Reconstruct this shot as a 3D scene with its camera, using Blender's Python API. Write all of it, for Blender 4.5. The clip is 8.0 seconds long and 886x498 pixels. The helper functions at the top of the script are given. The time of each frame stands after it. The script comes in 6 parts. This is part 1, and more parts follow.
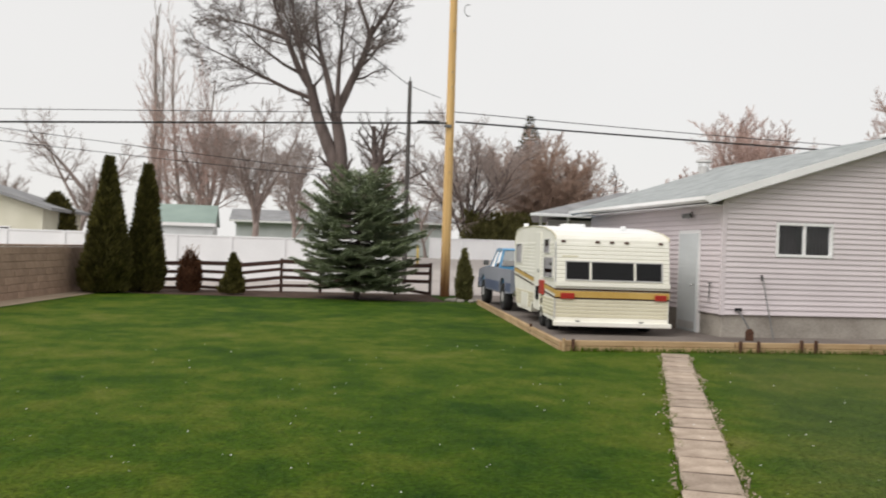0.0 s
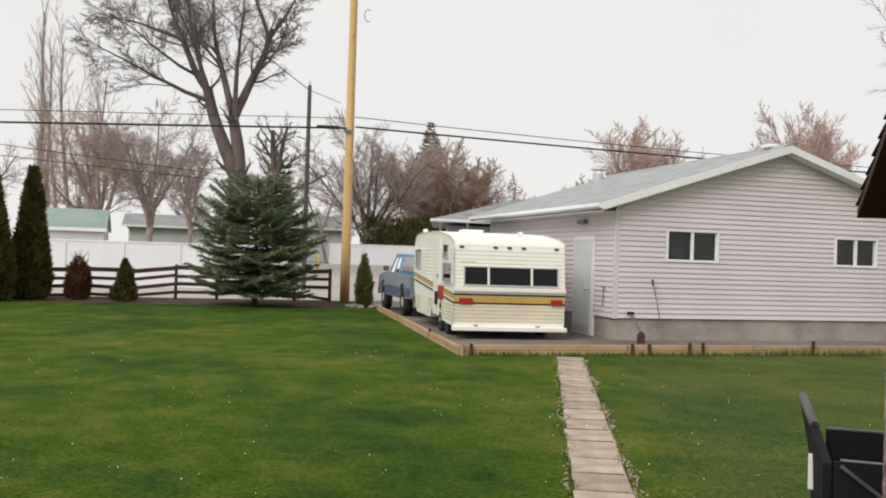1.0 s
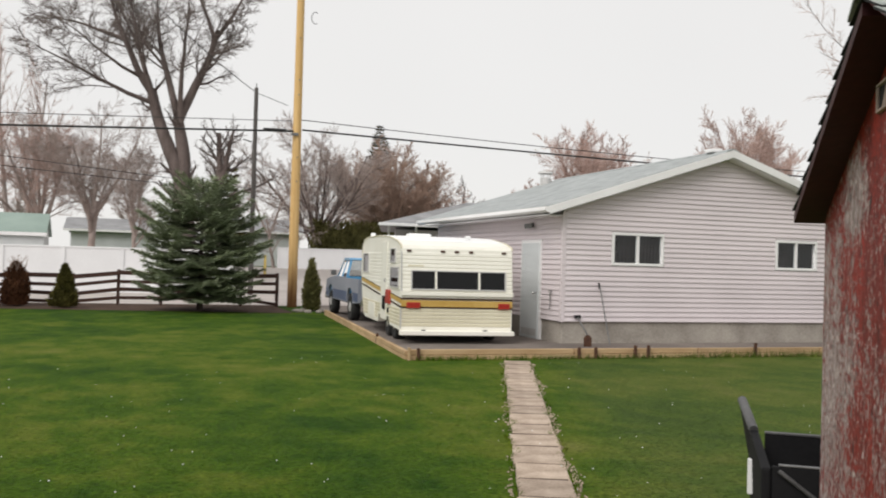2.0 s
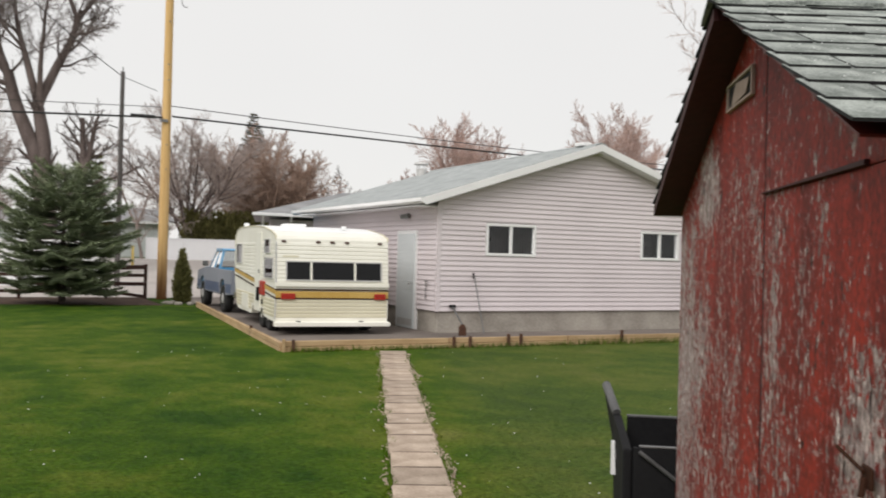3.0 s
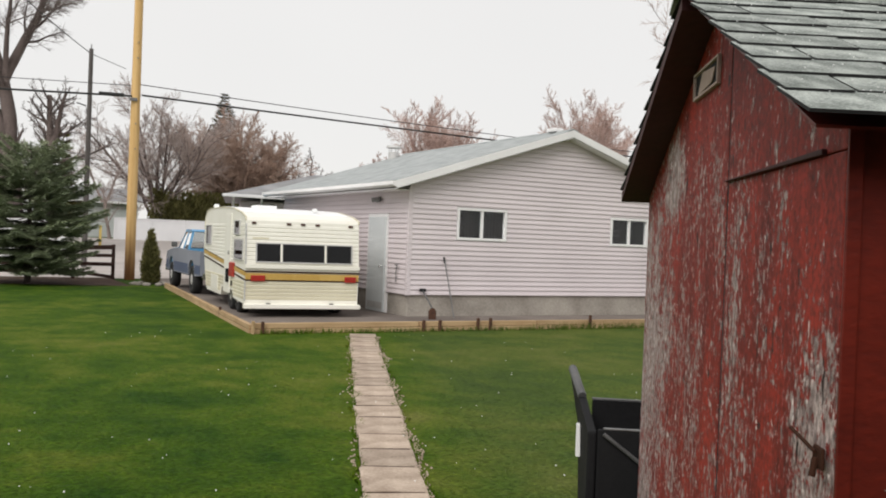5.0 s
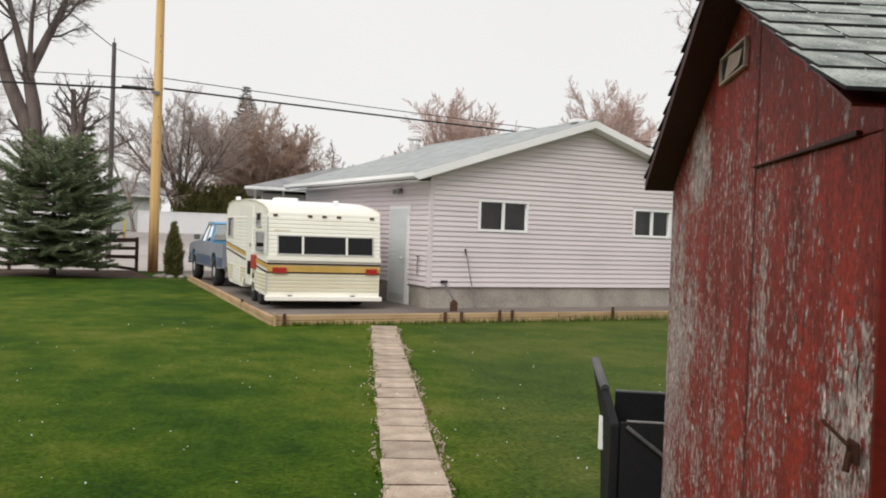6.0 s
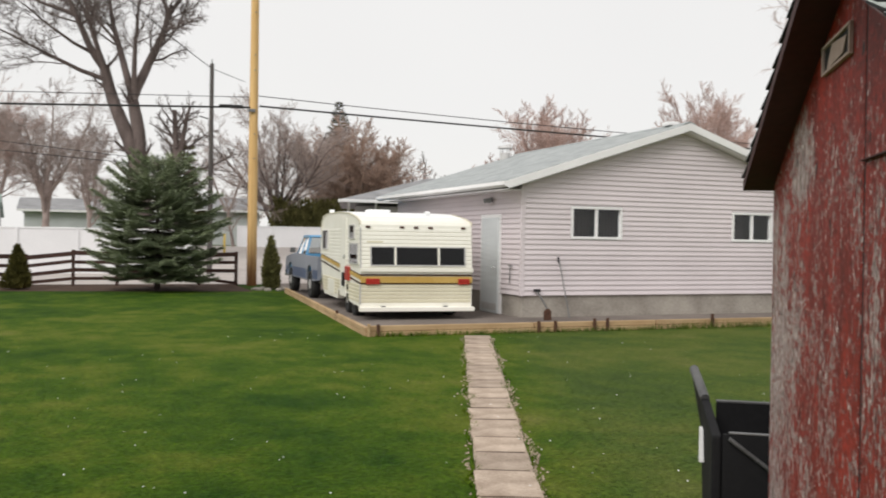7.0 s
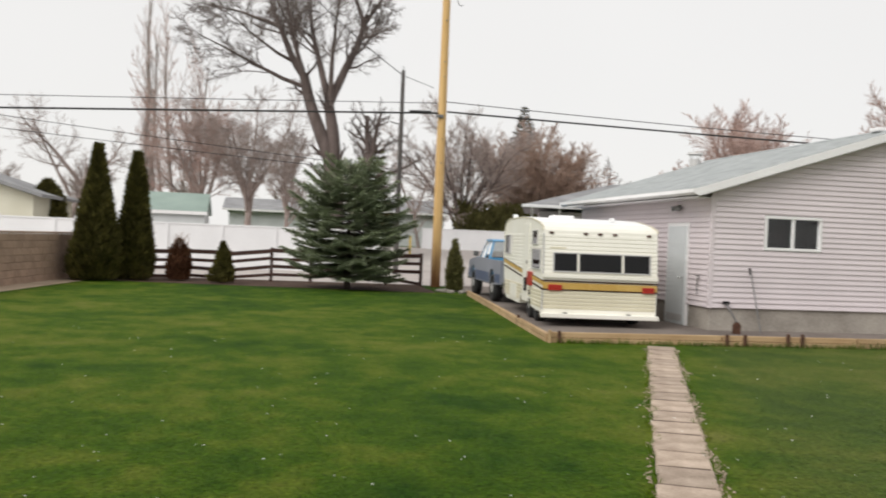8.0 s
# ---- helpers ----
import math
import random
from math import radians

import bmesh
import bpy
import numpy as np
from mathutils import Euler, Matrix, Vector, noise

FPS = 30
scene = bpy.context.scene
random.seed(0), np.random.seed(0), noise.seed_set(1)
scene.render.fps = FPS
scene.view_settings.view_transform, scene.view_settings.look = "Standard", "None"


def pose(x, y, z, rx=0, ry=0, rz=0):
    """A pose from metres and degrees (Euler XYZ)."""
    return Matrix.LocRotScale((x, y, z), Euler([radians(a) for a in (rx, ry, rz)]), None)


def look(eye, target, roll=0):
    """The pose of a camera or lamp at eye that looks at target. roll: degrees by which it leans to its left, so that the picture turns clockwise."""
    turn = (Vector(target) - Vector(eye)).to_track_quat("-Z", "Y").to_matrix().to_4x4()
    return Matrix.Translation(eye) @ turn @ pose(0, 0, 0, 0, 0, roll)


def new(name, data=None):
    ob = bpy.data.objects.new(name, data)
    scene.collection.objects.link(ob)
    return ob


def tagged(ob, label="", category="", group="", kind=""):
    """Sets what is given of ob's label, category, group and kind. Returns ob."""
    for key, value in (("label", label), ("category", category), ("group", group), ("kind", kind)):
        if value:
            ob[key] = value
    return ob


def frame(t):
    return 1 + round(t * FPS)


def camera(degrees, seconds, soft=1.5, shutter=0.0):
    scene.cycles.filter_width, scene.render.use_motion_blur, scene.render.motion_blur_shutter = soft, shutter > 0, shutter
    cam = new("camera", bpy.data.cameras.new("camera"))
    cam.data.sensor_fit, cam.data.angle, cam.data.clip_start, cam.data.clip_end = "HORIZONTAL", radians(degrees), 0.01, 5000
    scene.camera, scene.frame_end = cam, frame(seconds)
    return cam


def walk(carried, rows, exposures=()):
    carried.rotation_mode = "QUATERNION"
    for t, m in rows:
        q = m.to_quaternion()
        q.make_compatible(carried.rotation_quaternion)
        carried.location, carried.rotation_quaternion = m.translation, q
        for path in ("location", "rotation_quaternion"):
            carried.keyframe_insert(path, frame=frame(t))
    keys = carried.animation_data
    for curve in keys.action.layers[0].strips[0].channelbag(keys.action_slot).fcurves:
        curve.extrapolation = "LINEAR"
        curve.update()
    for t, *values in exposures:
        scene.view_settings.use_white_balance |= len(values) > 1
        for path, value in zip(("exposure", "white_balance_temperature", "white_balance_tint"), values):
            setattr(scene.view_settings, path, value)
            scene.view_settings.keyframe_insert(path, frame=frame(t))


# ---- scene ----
cam = camera(52.0, 8.0, soft=1.9, shutter=0.35)
PATH = [
    (0.0, pose(-0.109, -0.019, 1.596, 90.026, -1.829, -10.184)),
    (0.5, pose(-0.088, -0.052, 1.595, 90.766, -1.515, -14.263)),
    (1.0, pose(-0.070, -0.035, 1.594, 90.578, -1.780, -16.403)),
    (1.2, pose(-0.070, -0.035, 1.594, 90.228, -1.780, -16.553)),
    (2.3, pose(0.018, 0.037, 1.609, 91.201, -1.558, -21.700)),
    (2.5, pose(0.018, 0.037, 1.609, 91.101, -1.558, -23.350)),
    (3.0, pose(0.003, -0.007, 1.610, 90.495, -1.502, -27.329)),
    (3.5, pose(-0.005, -0.035, 1.612, 90.286, -2.538, -31.002)),
    (4.0, pose(-0.012, -0.043, 1.611, 89.892, -2.851, -31.504)),
    (4.5, pose(-0.011, -0.044, 1.609, 89.587, -2.127, -30.460)),
    (4.7, pose(-0.011, -0.044, 1.609, 89.637, -2.127, -29.910)),
    (5.8, pose(0.031, 0.011, 1.597, 89.107, -2.052, -27.924)),
    (6.0, pose(0.031, 0.011, 1.597, 89.007, -2.052, -27.774)),
    (6.5, pose(0.065, 0.055, 1.589, 89.478, -1.975, -25.185)),
    (7.0, pose(0.083, 0.068, 1.588, 89.467, -0.886, -21.921)),
    (7.5, pose(0.060, 0.042, 1.587, 89.299, -2.076, -16.703)),
    (8.0, pose(0.035, 0.021, 1.600, 89.439, -2.339, -10.503)),
]
walk(cam, PATH, exposures=((0.0, 0.50), (4.7, 0.51), (6.0, 0.54), (8.0, 0.55)))

# ---- world and light ----
world = bpy.data.worlds.new("overcast_sky")
scene.world = world
world.use_nodes = True
wn, wl = world.node_tree.nodes, world.node_tree.links
bg = wn["Background"]
sky = wn.new("ShaderNodeTexSky")
sky.sky_type = "NISHITA"
sky.sun_disc = False
sky.sun_elevation, sky.sun_rotation = radians(41), radians(232)
cloud = wn.new("ShaderNodeTexNoise")
cloud.inputs["Scale"].default_value = 1.6
cloud.inputs["Detail"].default_value = 3
ramp = wn.new("ShaderNodeValToRGB")
ramp.color_ramp.elements[0].color = (7.75, 7.6, 7.45, 1)
ramp.color_ramp.elements[1].color = (8.75, 8.6, 8.4, 1)
mix = wn.new("ShaderNodeMix")
mix.data_type = "RGBA"
mix.inputs[0].default_value = 0.94
wl.new(cloud.outputs["Fac"], ramp.inputs[0])
wl.new(sky.outputs[0], mix.inputs[6])
wl.new(ramp.outputs[0], mix.inputs[7])
wl.new(mix.outputs[2], bg.inputs[0])
bg.inputs[1].default_value = 0.0755

sun = new("sun", bpy.data.lights.new("sun", "SUN"))
sun.data.energy, sun.data.angle, sun.data.color = 1.5, radians(35), (1.0, 0.97, 0.93)
sun.matrix_world = look((-15.5, -12, 17), (0, 0, 0))


# ---- materials ----
def material(name, rough=0.7, metal=0.0, spec=0.4):
    m = bpy.data.materials.new(name)
    m.use_nodes = True
    b = m.node_tree.nodes["Principled BSDF"]
    b.inputs["Roughness"].default_value = rough
    b.inputs["Metallic"].default_value = metal
    b.inputs["Specular IOR Level"].default_value = spec
    return m, m.node_tree.nodes, m.node_tree.links, b


def surface(name, a, b, scale=6.0, fine=60.0, rough=0.7, bump=0.1, stretch=(1, 1, 1), metal=0.0, island=0.0, detail=6, lo=0.35, hi=0.65, spec=0.4, pieces=0.0):
    """Two colours mixed by a coarse and a fine noise, with relief; pieces: spread of brightness from object to object."""
    m, n, l, bs = material(name, rough, metal, spec)
    tc = n.new("ShaderNodeTexCoord")
    mp = n.new("ShaderNodeMapping")
    mp.inputs["Scale"].default_value = stretch
    l.new(tc.outputs["Object"], mp.inputs[0])
    n1, n2 = n.new("ShaderNodeTexNoise"), n.new("ShaderNodeTexNoise")
    for q, s in ((n1, scale), (n2, fine)):
        q.inputs["Scale"].default_value = s
        q.inputs["Detail"].default_value = detail
        l.new(mp.outputs[0], q.inputs[0])
    add = n.new("ShaderNodeMath")
    add.operation = "MULTIPLY_ADD"
    add.inputs[1].default_value = 0.35
    l.new(n2.outputs["Fac"], add.inputs[0])
    sc = n.new("ShaderNodeMath")
    sc.operation = "MULTIPLY"
    sc.inputs[1].default_value = 0.65
    l.new(n1.outputs["Fac"], sc.inputs[0])
    l.new(sc.outputs[0], add.inputs[2])
    r = n.new("ShaderNodeValToRGB")
    r.color_ramp.elements[0].position, r.color_ramp.elements[1].position = lo, hi
    r.color_ramp.elements[0].color, r.color_ramp.elements[1].color = (*a, 1), (*b, 1)
    l.new(add.outputs[0], r.inputs[0])
    out = r.outputs[0]
    if pieces or island:
        src = n.new("ShaderNodeObjectInfo") if pieces else n.new("ShaderNodeNewGeometry")
        mr = n.new("ShaderNodeMapRange")
        k = pieces or island
        mr.inputs[3].default_value, mr.inputs[4].default_value = 1 - k, 1 + k
        l.new(src.outputs["Random" if pieces else "Random Per Island"], mr.inputs[0])
        hs = n.new("ShaderNodeHueSaturation")
        l.new(mr.outputs[0], hs.inputs["Value"])
        l.new(out, hs.inputs["Color"])
        out = hs.outputs[0]
    l.new(out, bs.inputs["Base Color"])
    if bump:
        bp = n.new("ShaderNodeBump")
        bp.inputs["Strength"].default_value = bump
        bp.inputs["Distance"].default_value = 0.02
        l.new(add.outputs[0], bp.inputs["Height"])
        l.new(bp.outputs[0], bs.inputs["Normal"])
    return m


def glass(name, tint=(0.75, 0.78, 0.78), rough=0.02):
    m, n, l, b = material(name, rough)
    b.inputs["Base Color"].default_value = (*tint, 1)
    b.inputs["Transmission Weight"].default_value = 1.0
    b.inputs["IOR"].default_value = 1.36
    return m


def lawn_material(name="lawn", island=0.0):
    """Patchy spring grass: lush left of the path, thinner and paler right of it, darker towards the back."""
    m, n, l, b = material(name, 0.9, spec=0.12)
    tc = n.new("ShaderNodeTexCoord")
    sep = n.new("ShaderNodeSeparateXYZ")
    l.new(tc.outputs["Object"], sep.inputs[0])

    def noise_at(scale, detail, stretch=(1, 1, 1), rough=0.55):
        mp = n.new("ShaderNodeMapping")
        mp.inputs["Scale"].default_value = stretch
        l.new(tc.outputs["Object"], mp.inputs[0])
        q = n.new("ShaderNodeTexNoise")
        q.inputs["Scale"].default_value, q.inputs["Detail"].default_value, q.inputs["Roughness"].default_value = scale, detail, rough
        l.new(mp.outputs[0], q.inputs[0])
        return q.outputs["Fac"]

    def calc(op, a, c):
        q = n.new("ShaderNodeMath"); q.operation = op
        for k, v in ((0, a), (1, c)):
            if isinstance(v, (int, float)):
                q.inputs[k].default_value = v
            else:
                l.new(v, q.inputs[k])
        return q.outputs[0]

    def fade(v, a, c, lo=0.0, hi=1.0):
        q = n.new("ShaderNodeMapRange"); q.interpolation_type = "SMOOTHSTEP"
        for k, w in ((1, a), (2, c), (3, lo), (4, hi)):
            q.inputs[k].default_value = w
        l.new(v, q.inputs[0])
        return q.outputs[0]

    # distance to the right of the path line, and a lush patch left of it
    across = calc("SUBTRACT", calc("MULTIPLY", calc("SUBTRACT", sep.outputs[0], 0.62), 0.9217), calc("MULTIPLY", calc("SUBTRACT", sep.outputs[1], 0.45), 0.388))
    thin = fade(across, 0.1, 1.2)
    dx, dy = calc("DIVIDE", calc("SUBTRACT", sep.outputs[0], 1.7), 1.9), calc("DIVIDE", calc("SUBTRACT", sep.outputs[1], 6.3), 4.5)
    lush = fade(calc("ADD", calc("MULTIPLY", dx, dx), calc("MULTIPLY", dy, dy)), 1.0, 0.15)
    dry = fade(sep.outputs[0], -1.0, -5.5)
    tone = calc("ADD", calc("MULTIPLY", noise_at(0.42, 4), 0.5), calc("MULTIPLY", noise_at(1.9, 6, (1, 0.7, 1), 0.65), 0.5))
    for z, k in ((thin, 0.02), (calc("MULTIPLY", lush, calc("SUBTRACT", 1.0, thin)), -0.04), (dry, 0.045), (fade(sep.outputs[1], 17.0, 26.0), -0.06)):
        tone = calc("ADD", tone, calc("MULTIPLY", z, k))
    r = n.new("ShaderNodeValToRGB")
    e = r.color_ramp.elements
    e[0].position, e[0].color = 0.36, (0.018, 0.053, 0.0014, 1)
    e[1].position, e[1].color = 0.68, (0.140, 0.148, 0.032, 1)
    k = e.new(0.48)
    k.color = (0.047, 0.091, 0.0032, 1)
    k = e.new(0.57)
    k.color = (0.088, 0.119, 0.010, 1)
    l.new(tone, r.inputs[0])
    hs = n.new("ShaderNodeHueSaturation")
    fine = noise_at(22, 6, (1, 1, 1), 0.65)
    pale = n.new("ShaderNodeMix"); pale.data_type = "RGBA"; pale.inputs[7].default_value = (0.070, 0.088, 0.030, 1)
    l.new(calc("MULTIPLY", thin, 0.4), pale.inputs[0]); l.new(r.outputs[0], pale.inputs[6])
    l.new(fade(fine, 0.25, 0.75, 0.66, 1.38), hs.inputs["Value"]); l.new(pale.outputs[2], hs.inputs["Color"])
    out = hs.outputs[0]
    if island:
        geo = n.new("ShaderNodeNewGeometry")
        mi = n.new("ShaderNodeMapRange"); mi.inputs[3].default_value, mi.inputs[4].default_value = 1 - island, 1 + island * 1.6
        l.new(geo.outputs["Random Per Island"], mi.inputs[0])
        h2 = n.new("ShaderNodeHueSaturation"); l.new(mi.outputs[0], h2.inputs["Value"]); l.new(out, h2.inputs["Color"])
        out = h2.outputs[0]
    l.new(out, b.inputs["Base Color"])
    if island:
        return m
    bp = n.new("ShaderNodeBump"); bp.inputs["Strength"].default_value = 0.5; bp.inputs["Distance"].default_value = 0.03
    l.new(fine, bp.inputs["Height"]); l.new(bp.outputs[0], b.inputs["Normal"])
    return m


def peeling_paint():
    """Red paint worn through in vertical flakes to grey weathered plywood; worst at the exposed edge, a bare patch and round the latch."""
    m, n, l, b = material("peeling_red_paint", 0.7)
    tc = n.new("ShaderNodeTexCoord")
    sep = n.new("ShaderNodeSeparateXYZ")
    l.new(tc.outputs["Object"], sep.inputs[0])

    def noise_at(scale, detail, stretch, rough=0.6, warp=0.0):
        mp = n.new("ShaderNodeMapping"); mp.inputs["Scale"].default_value = stretch
        l.new(tc.outputs["Object"], mp.inputs[0])
        q = n.new("ShaderNodeTexNoise"); q.inputs["Scale"].default_value, q.inputs["Detail"].default_value = scale, detail
        q.inputs["Roughness"].default_value, q.inputs["Distortion"].default_value = rough, warp
        l.new(mp.outputs[0], q.inputs[0])
        return q.outputs["Fac"]

    def calc(op, a, c):
        q = n.new("ShaderNodeMath"); q.operation = op
        for k, v in ((0, a), (1, c)):
            if isinstance(v, (int, float)):
                q.inputs[k].default_value = v
            else:
                l.new(v, q.inputs[k])
        return q.outputs[0]

    def fade(v, a, c, lo=0.0, hi=1.0):
        q = n.new("ShaderNodeMapRange"); q.interpolation_type = "SMOOTHSTEP"
        for k, w in ((1, a), (2, c), (3, lo), (4, hi)):
            q.inputs[k].default_value = w
        l.new(v, q.inputs[0])
        return q.outputs[0]

    def blob(cx, cz, rx, rz):
        dx, dz = calc("DIVIDE", calc("SUBTRACT", sep.outputs[0], cx), rx), calc("DIVIDE", calc("SUBTRACT", sep.outputs[2], cz), rz)
        return fade(calc("ADD", calc("MULTIPLY", dx, dx), calc("MULTIPLY", dz, dz)), 1.0, 0.1)

    def blend(f, a, c):
        q = n.new("ShaderNodeMix"); q.data_type = "RGBA"
        l.new(f, q.inputs[0])
        for k, v in ((6, a), (7, c)):
            if isinstance(v, tuple):
                q.inputs[k].default_value = (*v, 1)
            else:
                l.new(v, q.inputs[k])
        return q.outputs[2]

    streak = noise_at(36, 9, (1.05, 1.05, 0.7), 0.76, 0.3)
    broad = noise_at(2.6, 4, (1.6, 1.6, 0.8))
    zone = calc("MULTIPLY", fade(sep.outputs[0], 0.85, 0.25), fade(sep.outputs[2], 2.0, 1.6))
    wear = calc("ADD", streak, calc("MULTIPLY", calc("SUBTRACT", broad, 0.5), 0.45))
    for z, k in ((zone, 0.10), (blob(0.62, 1.88, 0.3, 0.20), 0.13), (blob(2.27, 1.13, 0.20, 0.45), 0.10), (blob(1.56, 1.2, 0.14, 0.6), 0.05), (fade(sep.outputs[2], 1.9, 1.0), 0.03)):
        wear = calc("ADD", wear, calc("MULTIPLY", z, k))
    bare = fade(wear, 0.565, 0.60)
    worn = fade(wear, 0.50, 0.575)
    red = blend(fade(noise_at(3.2, 6, (2, 2, 0.5)), 0.32, 0.68), (0.115, 0.007, 0.004), (0.32, 0.024, 0.011))
    pink = blend(noise_at(40, 4, (2, 2, 0.5)), (0.18, 0.020, 0.016), (0.33, 0.066, 0.055))
    wood = blend(fade(noise_at(34, 8, (1.4, 1.4, 0.35), 0.75), 0.34, 0.66), (0.13, 0.085, 0.08), (0.60, 0.49, 0.46))
    col = blend(bare, blend(worn, red, pink), wood)
    curl = fade(noise_at(42, 5, (0.85, 0.85, 0.4), 0.6, 0.4), 0.63, 0.66)
    col = blend(calc("MULTIPLY", curl, fade(wear, 0.47, 0.55)), col, (0.74, 0.67, 0.63))
    crack = fade(noise_at(26, 6, (1.3, 1.3, 0.36), 0.62, 0.5), 0.615, 0.655)
    col = blend(crack, col, (0.028, 0.013, 0.012))
    grit = n.new("ShaderNodeHueSaturation")
    l.new(fade(noise_at(75, 5, (0.8, 0.8, 0.6), 0.7), 0.3, 0.7, 0.45, 1.5), grit.inputs["Value"]); l.new(col, grit.inputs["Color"])
    l.new(grit.outputs[0], b.inputs["Base Color"])
    bp = n.new("ShaderNodeBump"); bp.inputs["Strength"].default_value = 0.7; bp.inputs["Distance"].default_value = 0.004; bp.invert = True
    l.new(calc("ADD", calc("SUBTRACT", bare, curl), crack), bp.inputs["Height"]); l.new(bp.outputs[0], b.inputs["Normal"])
    return m


def pole_wood():
    """New yellow pole wood; the preservative of the butt fades out upwards with a ragged edge."""
    m = surface("new_yellow_pole_wood", (0.54, 0.325, 0.12), (0.72, 0.485, 0.215), 2.5, 25, 0.75, 0.2, stretch=(3, 3, 0.12))
    n, l = m.node_tree.nodes, m.node_tree.links
    bs = n["Principled BSDF"]
    col = bs.inputs["Base Color"].links[0].from_socket
    tc, sep, q = n.new("ShaderNodeTexCoord"), n.new("ShaderNodeSeparateXYZ"), n.new("ShaderNodeTexNoise")
    mp = n.new("ShaderNodeMapping")
    mp.inputs["Scale"].default_value = (6, 6, 0.5)
    l.new(tc.outputs["Object"], mp.inputs[0])
    l.new(mp.outputs[0], q.inputs[0])
    l.new(tc.outputs["Object"], sep.inputs[0])
    q.inputs["Scale"].default_value = 2.0
    up = n.new("ShaderNodeMath"); up.operation = "MULTIPLY_ADD"; up.inputs[1].default_value = 1.1
    l.new(q.outputs["Fac"], up.inputs[0]); l.new(sep.outputs[2], up.inputs[2])
    mr = n.new("ShaderNodeMapRange"); mr.interpolation_type = "SMOOTHSTEP"
    mr.inputs[1].default_value, mr.inputs[2].default_value = 0.5, 2.5
    mr.inputs[3].default_value, mr.inputs[4].default_value = 1.0, 0.0
    l.new(up.outputs[0], mr.inputs[0])
    mx = n.new("ShaderNodeMix"); mx.data_type = "RGBA"; mx.inputs[7].default_value = (0.17, 0.07, 0.022, 1)
    l.new(mr.outputs[0], mx.inputs[0]); l.new(col, mx.inputs[6]); l.new(mx.outputs[2], bs.inputs["Base Color"])
    return m


